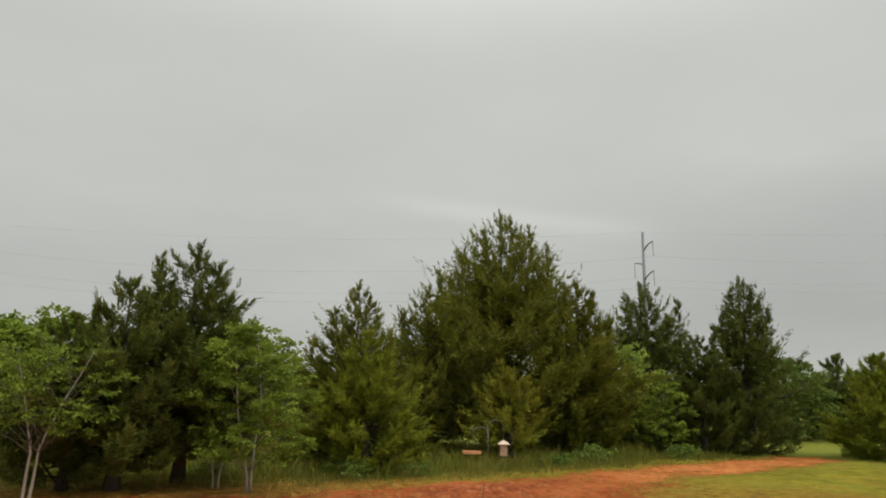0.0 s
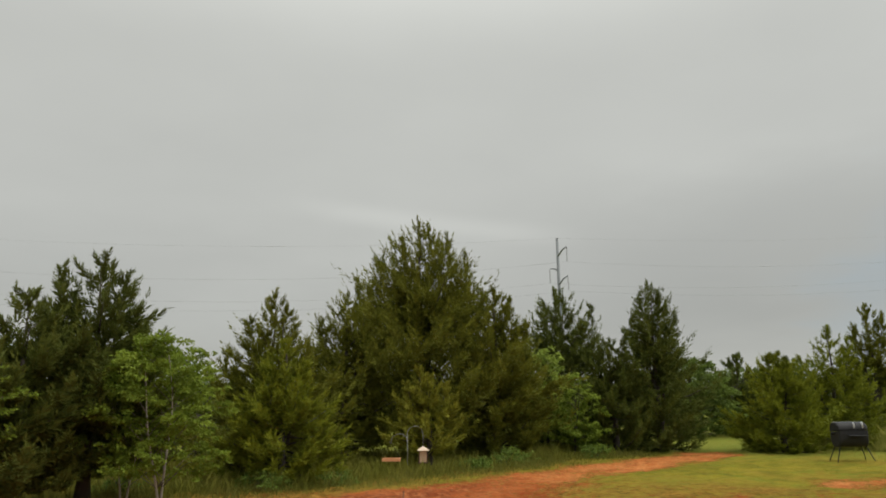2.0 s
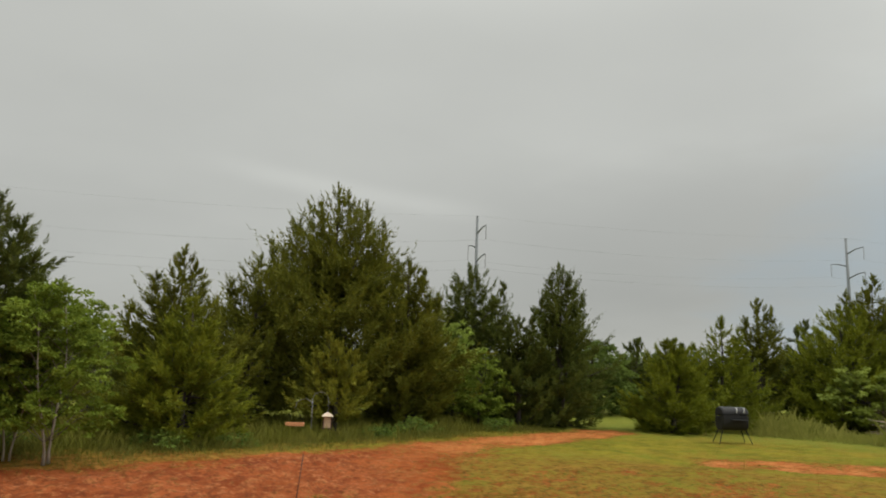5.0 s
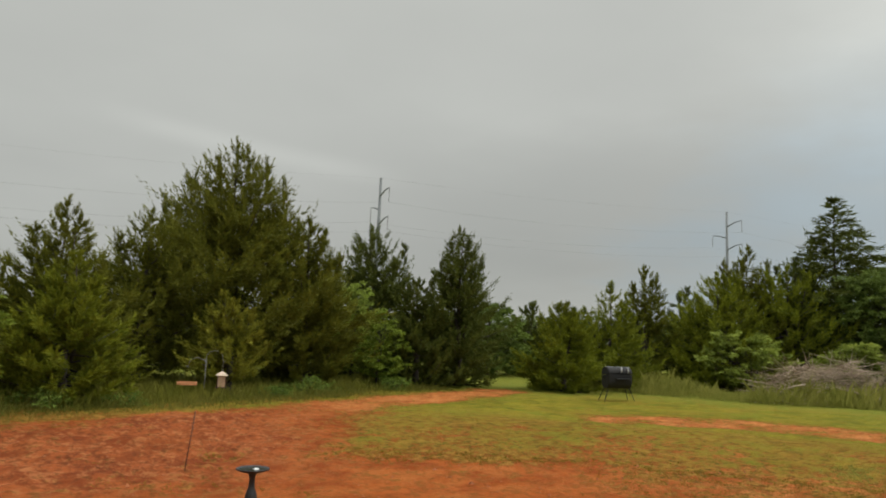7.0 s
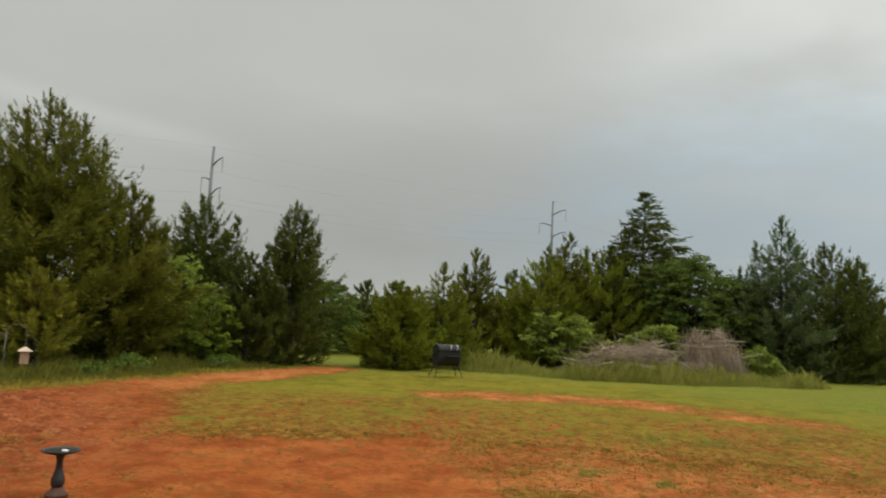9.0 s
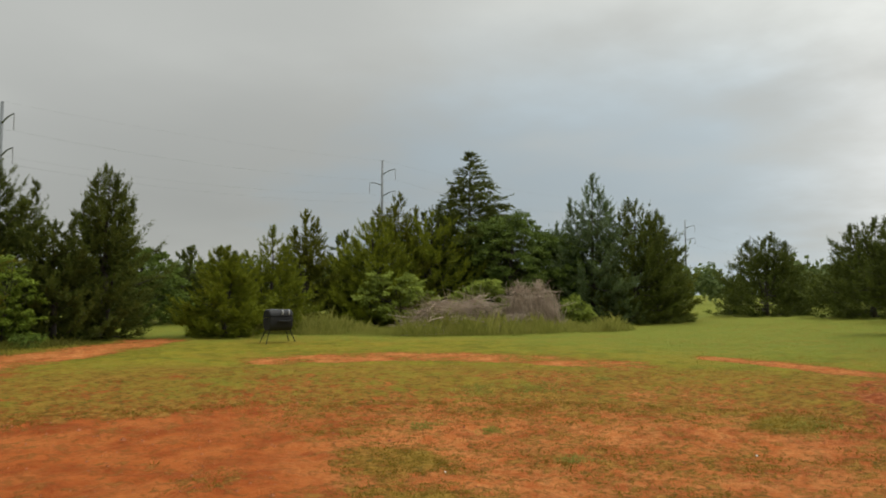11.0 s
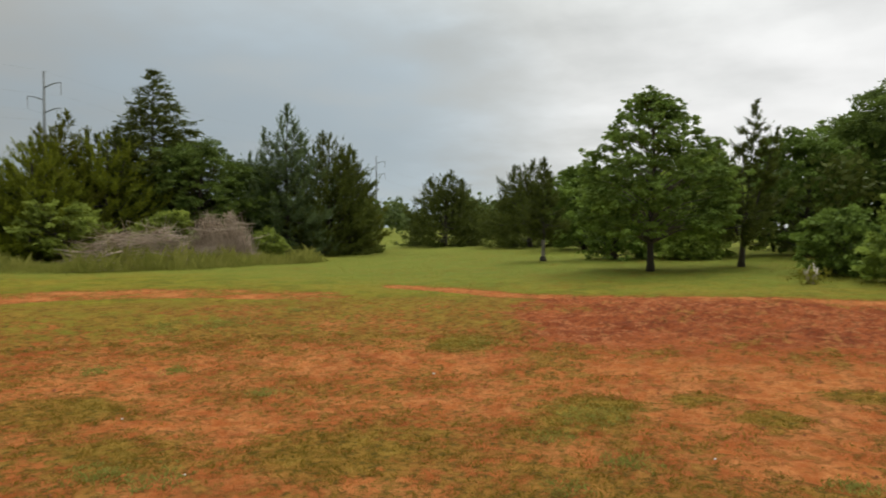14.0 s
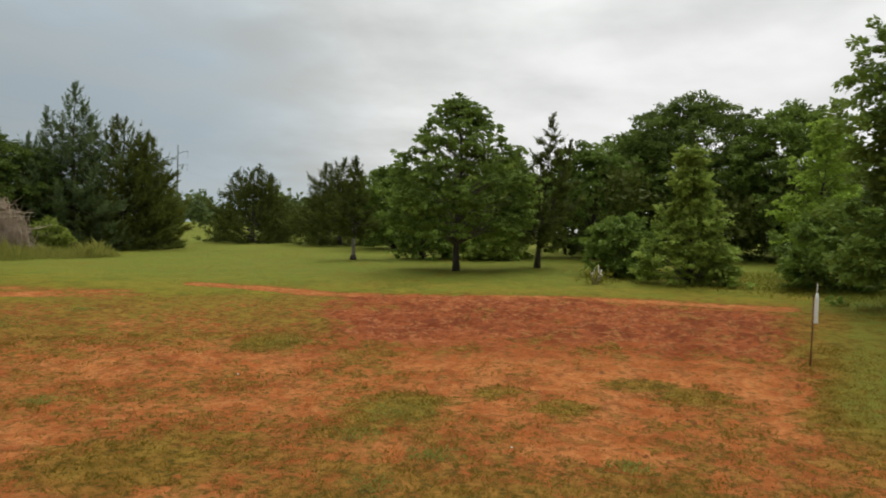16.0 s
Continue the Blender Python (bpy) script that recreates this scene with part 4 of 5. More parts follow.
young = cedar(33.35, 5.68, 4.9, 1.10, 38, 16000, "slim young tree with a pale guard round its trunk", CEDAR_DARK, 0.24, 0.06, 0.2, 0.9, 0.8, spray=0.15, gap=0.26, name="young_tree")

# fill cedars, added to darken the wood below its brighter crowns
cedar(-5.6, 26.4, 3.0, 2.2, 39, 16000, "low dark cedar added as fill inside the wood", CEDAR_DARK, 0.02, 0.1, 0.4, 0.5)
cedar(-10.5, 22.5, 3.2, 2.2, 40, 16000, "low dark cedar added as fill inside the wood", CEDAR_DARK, 0.10, 0.1, 0.4, 0.5)

# broadleaf trees by the yard
leafy("pale_sapling", -7.81, 14.19, 3.2, 1.10, 51, 7000, "pale-barked sapling with thin lacy leaves", BRIGHT, 0.42, 0.040, 0.070, 44, BARK_PALE, "round", 2, 0.30, flat=0.34, lean=0.35, spread=1.0, fork=0.36, apart=True, inner=0.1)
leafy("young_locust", -4.15, 16.3, 3.85, 1.30, 52, 15000, "young light green locust with a pale forked trunk", BRIGHT, 0.17, 0.036, 0.080, 46, BARK_PALE, "dome", 2, 0.32, flat=0.42, lean=-0.35, spread=0.5, fork=0.10, apart=True)
leafy("young_locust", -4.95, 16.55, 2.9, 1.05, 53, 9000, "young light green locust beside a larger one", BRIGHT, 0.22, 0.028, 0.080, 28, BARK_PALE, "dome", 2, 0.30, flat=0.42, spread=0.5, apart=True)
leafy("hackberry", -15.0, 28.2, 5.0, 2.9, 54, 18000, "bright green broadleaf tree behind dark cedars", BRIGHT, 0.08, 0.14, 0.19, 64, shape="dome", clump=0.62)
leafy("hackberry", -16.4, 25.5, 4.8, 2.7, 55, 17000, "bright green broadleaf tree at the edge of the wood", BRIGHT, 0.08, 0.14, 0.19, 60, shape="dome", clump=0.62)
leafy("hackberry", -8.3, 32.0, 4.5, 2.3, 56, 12000, "green rounded tree behind a locust", BRIGHT, 0.06, 0.12, 0.19, 44, shape="dome", clump=0.55)
leafy("young_oak", 7.4, 28.44, 4.25, 1.2, 57, 11000, "young green oak beside a dark cedar", OAK, 0.16, 0.06, 0.11, 44, shape="egg", clump=0.40, apart=True, droop=0.2)
leafy("young_oak", 8.05, 27.0, 3.2, 1.0, 58, 7000, "small bright green oak with thin trunks", BRIGHT, 0.14, 0.04, 0.10, 30, shape="egg", stems=2, clump=0.34, lean=0.4, spread=0.4, apart=True, droop=0.3)
leafy("oak_tree", 33.9, 25.0, 6.7, 3.1, 59, 44000, "rounded green oak behind a brush pile", OAK_DARK, 0.04, 0.16, 0.13, 110, shape="dome", clump=0.62)
cedar(30.3, 28.0, 6.5, 2.9, 159, 38000, "broad olive cedar behind a brush pile", CEDAR_FRESH, 0.03, 0.16, 0.45, 0.5, 0.9, [(-0.9, 0, 0.96), (1.0, 0, 0.95)], spray=0.2, gap=0.46)
cedar(28.3, 30.2, 6.0, 2.7, 160, 32000, "broad green cedar in a row of cedars", CEDAR_FRESH, 0.03, 0.16, 0.45, 0.5, 0.9, [(0.8, 0, 0.94)], spray=0.2, gap=0.46)
leafy("oak_tree", 36.8, 24.0, 5.6, 2.6, 161, 22000, "dull green oak between a conifer and a bluish cedar", OAK_DARK, 0.03, 0.14, 0.14, 70, shape="dome", clump=0.6)
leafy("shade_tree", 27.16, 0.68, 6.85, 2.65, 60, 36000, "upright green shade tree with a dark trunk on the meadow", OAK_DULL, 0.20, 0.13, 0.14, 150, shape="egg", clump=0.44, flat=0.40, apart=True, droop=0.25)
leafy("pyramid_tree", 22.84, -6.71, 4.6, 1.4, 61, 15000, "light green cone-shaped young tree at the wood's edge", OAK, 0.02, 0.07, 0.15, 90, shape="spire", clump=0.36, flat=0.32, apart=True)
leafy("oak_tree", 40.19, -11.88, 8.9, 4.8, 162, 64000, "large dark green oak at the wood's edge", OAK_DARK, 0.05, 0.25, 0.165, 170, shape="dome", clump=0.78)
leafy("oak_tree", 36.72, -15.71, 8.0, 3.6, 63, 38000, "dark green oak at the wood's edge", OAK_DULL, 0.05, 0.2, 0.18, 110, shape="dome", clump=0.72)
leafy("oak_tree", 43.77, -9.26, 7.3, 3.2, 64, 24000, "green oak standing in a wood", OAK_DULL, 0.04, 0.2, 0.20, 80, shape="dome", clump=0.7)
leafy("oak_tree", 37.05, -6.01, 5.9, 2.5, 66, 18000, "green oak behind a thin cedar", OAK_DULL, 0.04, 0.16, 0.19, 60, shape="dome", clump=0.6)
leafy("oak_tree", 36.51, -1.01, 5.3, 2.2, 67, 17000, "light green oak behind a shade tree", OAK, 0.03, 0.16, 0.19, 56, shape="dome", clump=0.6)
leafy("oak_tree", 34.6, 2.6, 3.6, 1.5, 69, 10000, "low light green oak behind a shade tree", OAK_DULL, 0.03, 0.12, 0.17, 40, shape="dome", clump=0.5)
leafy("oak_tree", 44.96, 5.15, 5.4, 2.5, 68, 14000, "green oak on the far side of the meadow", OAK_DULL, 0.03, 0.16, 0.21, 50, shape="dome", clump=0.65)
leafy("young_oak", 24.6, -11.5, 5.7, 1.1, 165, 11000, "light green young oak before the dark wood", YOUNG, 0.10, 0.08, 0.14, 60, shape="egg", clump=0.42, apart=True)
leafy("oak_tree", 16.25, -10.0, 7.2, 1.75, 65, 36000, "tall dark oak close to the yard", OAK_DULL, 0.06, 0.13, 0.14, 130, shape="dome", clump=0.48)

# shrubs
leafy("sumac_shrub", 26.1, 26.4, 2.9, 1.9, 71, 6200, "light green sumac shrub beside a brush pile", PALE, 0.1, 0.04, 0.18, 26, stems=4, clump=0.46, category="shrub", flat=0.30, spread=1.2, inner=0.1)
leafy("sumac_shrub", 27.2, 21.9, 2.4, 1.2, 72, 3600, "light green sumac behind a brush pile", PALE, 0.2, 0.03, 0.20, 16, stems=2, clump=0.42, category="shrub", flat=0.34, spread=0.7)
leafy("sumac_shrub", 32.6, 19.9, 1.7, 0.8, 73, 2400, "light green shrub at the end of a brush pile", PALE, 0.05, 0.03, 0.20, 12, stems=2, clump=0.36, category="shrub")
leafy("round_shrub", 34.21, -0.73, 1.3, 1.1, 74, 4600, "round green shrub on the meadow", OAK, 0.03, 0.03, 0.15, 22, shape="dome", stems=2, clump=0.36, category="shrub")
leafy("round_shrub", 25.64, -5.20, 2.1, 1.2, 75, 9000, "dark green shrub below tall oaks", OAK_DULL, 0.03, 0.04, 0.15, 34, shape="dome", stems=3, clump=0.40, category="shrub")
leafy("round_shrub", 21.28, -10.43, 2.4, 1.5, 76, 9000, "dark green shrub beside a tall oak", OAK_DULL, 0.03, 0.04, 0.15, 34, shape="dome", stems=3, clump=0.44, category="shrub")
for wx, wy, wh, ww, ws in ((4.9, 23.8, 0.75, 0.75, 81), (3.5, 22.6, 0.45, 0.5, 82), (-2.3, 19.1, 0.55, 0.8, 83), (-0.7, 19.6, 0.40, 0.6, 84), (8.4, 25.8, 0.6, 0.5, 85), (-5.6, 18.6, 0.5, 0.6, 86)):
    leafy("weed_clump", wx, wy, wh * 0.8, ww * 0.9, ws, 2600, "low dark green weeds in the grass verge", OAK_DULL, 0.05, 0.010, 0.055, 26, shape="dome", stems=3, clump=0.16, category="weeds", group="weeds below the cedars", spread=0.4)


# far woods that close the view
def far_woods(name, spots, seed, per, leaf, material, label):
    rng = np.random.default_rng(seed)
    co = []
    for az, r, h, w in spots:
        x, y = r * math.sin(radians(az)), r * math.cos(radians(az))
        z = float(ground_height(x, y))
        c = np.array([x, y, z + h * 0.50])
        sub = unit(rng.normal(size=(16, 3))) * (rng.random((16, 1)) ** 0.4) * np.array([w, w, h * 0.46]) * 0.8
        p = c + sub[rng.integers(16, size=per)] + rng.normal(size=(per, 3)) * np.array([w * 0.22, w * 0.22, h * 0.09])
        p[:, 2] = np.maximum(p[:, 2], z + 0.1)
        co.append(sprays(rng, p, rng.normal(size=(per, 3)), leaf, leaf * 0.7))
    tagged(new(name, quads_mesh(name, np.concatenate(co), material)), label, "woods", kind="stuff")


wood_rng = np.random.default_rng(8)
spots = []
for az in np.arange(-62, 70, 1.5):
    spots.append((az + wood_rng.uniform(-0.6, 0.6), wood_rng.uniform(82, 105), wood_rng.uniform(4.4, 6.0), wood_rng.uniform(2.4, 3.6)))
for az in np.arange(74, 130, 1.1):
    h = 5.2 + 3.4 * float(smooth(77, 90, az))
    spots.append((az + wood_rng.uniform(-0.5, 0.5), wood_rng.uniform(72, 92), h * wood_rng.uniform(0.85, 1.08), wood_rng.uniform(2.8, 4.0)))
for az in np.arange(130, 298, 6.0):
    spots.append((az, wood_rng.uniform(90, 120), 7.0, 5.0))
spots += [(68.3, 150, 8.0, 2.6), (67.2, 155, 6.5, 3.0), (69.4, 150, 5.5, 3.0), (71.0, 140, 4.0, 3.5)]
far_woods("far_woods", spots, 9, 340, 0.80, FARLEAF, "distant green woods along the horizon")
spots = []
for az in np.arange(-60, 25, 1.6):
    spots.append((az + wood_rng.uniform(-0.8, 0.8), wood_rng.uniform(38, 46), wood_rng.uniform(2.6, 3.8), wood_rng.uniform(1.6, 2.4)))
for az in np.arange(93, 128, 1.7):
    spots.append((az + wood_rng.uniform(-0.8, 0.8), wood_rng.uniform(34, 50), wood_rng.uniform(3.0, 5.4), wood_rng.uniform(1.7, 2.6)))
for az in np.arange(36, 62, 1.8):
    spots.append((az + wood_rng.uniform(-0.8, 0.8), wood_rng.uniform(42, 54), wood_rng.uniform(3.2, 4.6), wood_rng.uniform(1.7, 2.4)))
# dark clumps added where the far trees' shadows close the view
for az in np.arange(71.5, 93, 1.4):
    spots.append((az + wood_rng.uniform(-0.5, 0.5), wood_rng.uniform(58, 70), wood_rng.uniform(2.8, 3.8), wood_rng.uniform(1.6, 2.4)))
far_woods("underwood", spots, 10, 620, 0.31, UNDERWOOD, "dark green undergrowth and added dark fill between the trees")


# ---- grass ----
def blades(name, x, y, h, wide, seed, material, label, spread=0.0, each=1, droop=0.95):
    """Bent grass blades, each at its own spot."""
    rng = np.random.default_rng(seed)
    x, y, h = np.repeat(x, each), np.repeat(y, each), np.repeat(h, each)
    n = len(x)
    x, y = x + rng.normal(size=n) * spread, y + rng.normal(size=n) * spread
    z = ground_height(x, y) - 0.01
    h = h * rng.uniform(0.5, 1.25, n)
    a, b = rng.uniform(0, 6.283, n), rng.uniform(0, 6.283, n)
    bend = h * rng.uniform(0.12, 1.0, n) * droop
    w = wide * rng.uniform(0.6, 1.4, n)
    foot = np.stack([x, y, z], -1)
    across = np.stack([np.cos(a), np.sin(a), 0 * a], -1) * w[:, None] / 2
    lean = np.stack([np.cos(b) * bend, np.sin(b) * bend, h], -1)
    co = np.stack([foot - across, foot + across, foot + lean * np.array([0.45, 0.45, 0.62]) + across * 0.7, foot + lean], 1)
    tagged(new(name, quads_mesh(name, co, material)), label, "grass", kind="stuff")


def scatter(seed, n, az0, az1, r0, r1, chance):
    rng = np.random.default_rng(seed)
    r = np.sqrt(rng.uniform(r0 * r0, r1 * r1, n))
    a = np.radians(rng.uniform(az0, az1, n))
    x, y = r * np.sin(a), r * np.cos(a)
    keep = rng.random(n) < chance(x, y)
    return x[keep], y[keep], rng.uniform(0.7, 1.3, keep.sum())


def verge_grass(x, y):
    rise = y - verge_edge(x)
    return smooth(-0.5, 1.2, rise + 0.5 * patches(x, y, 1.6, 1)) * (1 - smooth(5.5, 11.0, rise)) * (1 - near_line(x, y, TRACK_LINE, 1.3)) * (1 - smooth(11, 13.5, x))


gx, gy, gs = scatter(21, 30000, -42, 27, 14.5, 29, verge_grass)
rise = gy - verge_edge(gx)
clumpy = np.clip(0.70 + 0.9 * patches(gx, gy, 1.33, 3), 0.2, 1.6) * (0.40 + 0.60 * smooth(0.0, 2.0, rise))
blades("verge_grass", gx, gy, 0.25 * gs * clumpy, 0.008, 22, VERGE, "unmown green grass and weeds below the cedars", 0.12, 4, 0.8)
gx, gy, gs = scatter(33, 26000, -42, 30, 16.5, 33, lambda x, y: smooth(1.2, 3.2, y - verge_edge(x)) * (1 - smooth(8, 13, y - verge_edge(x))) * (1 - near_line(x, y, TRACK_LINE, 1.5)) * (1 - smooth(8, 11, x)) * np.clip(0.45 + 1.2 * patches(x, y, 2.22, 9), 0, 1))
blades("pale_grass", gx, gy, 0.38 * gs, 0.010, 34, TALLGRASS, "pale seeding grass in the shade of the cedars", 0.12, 4, 0.6)


def rough_strip(x, y):
    return near_line(x, y, [(19.5, 28.0), (20.9, 25.0), (23.0, 21.6), (27.2, 19.4), (31.2, 18.1)], 1.9)


gx, gy, gs = scatter(23, 60000, 28, 64, 21, 40, lambda x, y: rough_strip(x, y) * np.clip(0.65 + 0.9 * patches(x, y, 1.11, 6), 0.15, 1))
clumpy = np.clip(0.66 + 0.7 * patches(gx, gy, 2.00, 5), 0.25, 1.3) * np.random.default_rng(5).uniform(0.45, 1.35, len(gx)) * (0.3 + 0.7 * rough_strip(gx, gy))
blades("tall_grass", gx, gy, 0.72 * gs * clumpy, 0.0065, 24, WEEDS, "tall unmown grass in front of a brush pile", 0.14, 4, 0.6)
gx, gy, gs = scatter(25, 15000, 96, 124, 15.5, 30, lambda x, y: smooth(96, 104, np.degrees(np.arctan2(x, y))) * smooth(22.5, 27.5, np.hypot(x, y) + 0.28 * (np.degrees(np.arctan2(x, y)) - 100)))
blades("wood_edge_grass", gx, gy, 0.10 * gs, 0.009, 26, GRASS, "rough grass along the edge of the wood", 0.05, 2)


def turf(x, y):
    return np.clip(1.05 - 1.15 * soil_cover(x, y)[0], 0.0, 1) ** 1.5


gx, gy, gs = scatter(27, 26000, -4, 122, 6.2, 14.5, lambda x, y: turf(x, y) * (1 - smooth(-1.2, -0.2, y - verge_edge(x))))
blades("turf_tufts", gx, gy, 0.036 * gs, 0.010, 28, YARDGRASS, "short tufts of olive and yellowish turf", 0.06, 8, 1.5)
gx, gy, gs = scatter(29, 36000, 12, 122, 14.5, 44, lambda x, y: turf(x, y) * 0.8)
blades("meadow_grass", gx, gy, 0.024 * gs, 0.022, 30, GRASS, "short mown meadow grass", 0.1, 2, 1.2)


# bright green weeds, low and in small patches on the worn yard
weed_x, weed_y = [], []
weed_rng = np.random.default_rng(36)
for wx, wy, size in ((7.46, 0.27, 0.26), (6.58, 0.78, 0.22), (7.32, -1.68, 0.18), (9.17, 0.83, 0.55), (8.09, 1.12, 0.25), (13.1, 3.41, 0.45), (9.11, 5.44, 0.20),
                     (9.75, 7.47, 0.25), (14.79, 8.15, 0.22), (9.25, 8.56, 0.25), (5.69, 4.45, 0.30), (5.65, 5.11, 0.30), (12.2, 9.6, 0.5), (13.0, 8.7, 0.5)):
    count = int(300 * size)
    weed_x.append(wx + weed_rng.normal(size=count) * size * 0.55)
    weed_y.append(wy + weed_rng.normal(size=count) * size * 0.55)
weed_x, weed_y = np.concatenate(weed_x), np.concatenate(weed_y)
blades("low_weeds", weed_x, weed_y, np.full(len(weed_x), 0.034), 0.014, 37, WEEDS, "bright green low weeds in the worn yard", 0.03, 5, 1.4)


# clods and stones on the clay
def clods():
    rng = np.random.default_rng(31)
    x, y, s = scatter(32, 3000, -14, 121, 6.8, 20, lambda x, y: np.clip(soil_cover(x, y)[0] * 1.3 - 0.45, 0, 1))
    n = len(x)
    z = ground_height(x, y)
    size = rng.gamma(2.0, 0.006, n) + 0.006
    shape = np.array([(1, 0, 0), (-0.4, 0.9, 0), (-0.5, -0.8, 0), (0.05, 0.05, 0.7)])
    verts = np.stack([x, y, z], -1)[:, None, :] + shape[None] * (size[:, None] * rng.uniform(0.6, 1.4, (n, 4)))[:, :, None]
    verts[:, :3, 2] -= 0.006
    tri = np.concatenate([verts[:, [0, 1, 3]], verts[:, [1, 2, 3]], verts[:, [2, 0, 3]]])
    tagged(new("clay_clods", quads_mesh("clay_clods", tri, CLOD, 3)), "small red clay clods on bare soil", "clods", kind="stuff")


CLOD = plain("clay_clod", (0.40, 0.135, 0.050), 0.95, 0, 0.45, 3.0)
clods()


# ---- brush pile ----
def brush_pile():
    rng = np.random.default_rng(41)
    a, b = np.array([22.75, 21.98]), np.array([30.2, 19.6])
    mid = (a + b) / 2
    along = (b - a) / np.linalg.norm(b - a)
    across = np.array([-along[1], along[0]])
    half = np.linalg.norm(b - a) / 2
    zmid = float(ground_height(*mid))
    thing = empty("brush_pile", pose(mid[0], mid[1], zmid - 0.05), "heap of grey cut branches and dry brush in tall grass", "brush pile")

    def height(u):
        hollow = 0.85 * math.exp(-((u - 0.16) / 0.13) ** 2)
        stack = 0.55 * float(smooth(0.26, 0.40, u)) + 0.22 * float(smooth(0.5, 0.8, u))
        return 1.45 - 0.25 * float(smooth(-0.6, -1.0, u)) - hollow + stack + 0.42 * noise.noise((u * 7.0, 3.1, 0.7)) + 0.26 * noise.noise((u * 23.0, 1.1, 2.7))

    def stick(u, v, z, way, length, r, sides=4):
        p0 = np.array([*(along * u * half + across * v), z])
        w = unit(np.asarray(way, float))
        bend = rng.normal(size=3) * 0.06 * length
        p1, p2 = p0 + w * length * 0.5 + bend, p0 + w * length
        pts = [p0, p1, p2]
        for p in pts:
            p[2] = max(p[2], 0.03)
        return tube(pts, [r, r * 0.75, r * 0.3], sides)

    for i in range(46):
        u = rng.uniform(-0.95, 0.9)
        way = np.array([*(along * rng.choice((-1, 1)) + across * rng.normal() * 0.4), rng.normal() * 0.18 + 0.08])
        v, f = stick(u, rng.normal() * 0.5 - 0.35, rng.uniform(0.30, 0.98) * height(u), way, rng.uniform(0.8, 1.9), rng.uniform(0.014, 0.032), 7)
        mesh_object("branch", v, f, DEADWOOD, thing, smooth=True)
    pieces = []
    for i in range(3600):
        u = rng.uniform(-1, 1) if i % 4 else rng.uniform(0.28, 0.98)
        top = height(u) * (1 - 0.35 * abs(u) ** 6)
        if u > 0.27 and rng.random() < 0.93:
            way = np.array([*(along * (rng.normal() * 0.24 + 0.10) + across * rng.normal() * 0.3), -1.0])
            z = top * rng.uniform(0.45, 1.06) * (0.92 + 0.5 * noise.noise((u * 19.0, 1.7, 4.4)))
            length = rng.uniform(0.5, 1.5)
        else:
            way = np.array([*(along * rng.choice((-1, 1)) + across * rng.normal() * 0.6), rng.normal() * 0.28])
            z, length = rng.uniform(0.05, 1.0) * top, rng.uniform(0.4, 1.5)
        v = rng.normal() * 0.55 * math.sqrt(max(0.1, 1 - (z / (top + 0.3)) ** 2))
        pieces.append(stick(u, v, z, way, max(0.2, length), rng.uniform(0.004, 0.0125), 3))
    # loose ends that stand out of the top
    for i in range(260):
        u = rng.uniform(-0.98, 0.98)
        top = height(u) * (1 - 0.35 * abs(u) ** 6)
        way = np.array([*(along * rng.normal() * 0.9 + across * rng.normal() * 0.4), rng.uniform(0.25, 1.0)])
        pieces.append(stick(u, rng.normal() * 0.3, top * rng.uniform(0.82, 0.98), way, rng.uniform(0.25, 0.95), rng.uniform(0.007, 0.015), 3))
    v, f = join(pieces)
    tagged(mesh_object("brushwood", v, f, TWIG, thing), "tangle of thin dry twigs", kind="stuff")


brush_pile()


# ---- power line ----
POLES = [(-66.0, 95.0, 24.0), (27.2, 95.0, 24.0), (89.0, 95.0, 25.7), (158.8, 95.0, 25.6), (221.6, 95.0, 25.2), (281.0, 95.0, 23.9), (401.0, 95.0, 24.4), (520.0, 95.0, 24.4)]
ARM_WAY = np.array([math.sin(radians(-8)), math.cos(radians(-8))])
ARMS = [(2.6, -1), (4.6, 1), (6.6, -1)]  # metres below the top, side


def arm_end(x, y, h, drop, side):
    d = ARM_WAY * side * 3.0
    return np.array([x + d[0], y + d[1], 1.07 + h - drop + 0.75])


for x, y, h in POLES:
    pylon = empty("power_pole", pose(x, y, 0.9), "tall grey steel transmission pole with three arms", "power pole", "transmission poles")
    v, f = tube([(0, 0, 0), (0, 0, h * 0.5), (0, 0, h + 0.17)], [0.34, 0.27, 0.17], 12)
    mesh_object("pole", v, f, STEEL, pylon, smooth=True)
    v, f = tube([(0, 0, h + 0.12), (0.0, -0.4, h + 0.10)], [0.05, 0.03], 6)
    mesh_object("bracket", v, f, STEEL, pylon)
    for drop, side in ARMS:
        root = np.array([0, 0, h + 0.17 - drop])
        end = arm_end(0, 0, h, drop, side) - (0, 0, 0.9)
        knee = root + (end - root) * np.array([0.55, 0.55, 0.80])
        v, f = tube([root, knee, end], [0.12, 0.09, 0.06], 8)
        arm = mesh_object("arm", v, f, STEEL, pylon, smooth=True)
        out = np.array([*(ARM_WAY * side), 0]) * 0.0
        v, f = lathe([(0.012, 0)] + [(r, -z) for k in range(10) for r, z in ((0.03, 0.1 + k * 0.19), (0.075, 0.16 + k * 0.19), (0.03, 0.2 + k * 0.19))] + [(0.02, 2.05)], 8)
        v = [(p[0] + end[0], p[1] + end[1], (p[2] if p[2] <= 0 else -p[2]) + end[2]) for p in v]
        ins = mesh_object("insulator", v, f, INSUL, arm)
CABLES = [(drop, side, 2.6) for drop, side in ARMS] + [(0.0, 0, 1.6)]
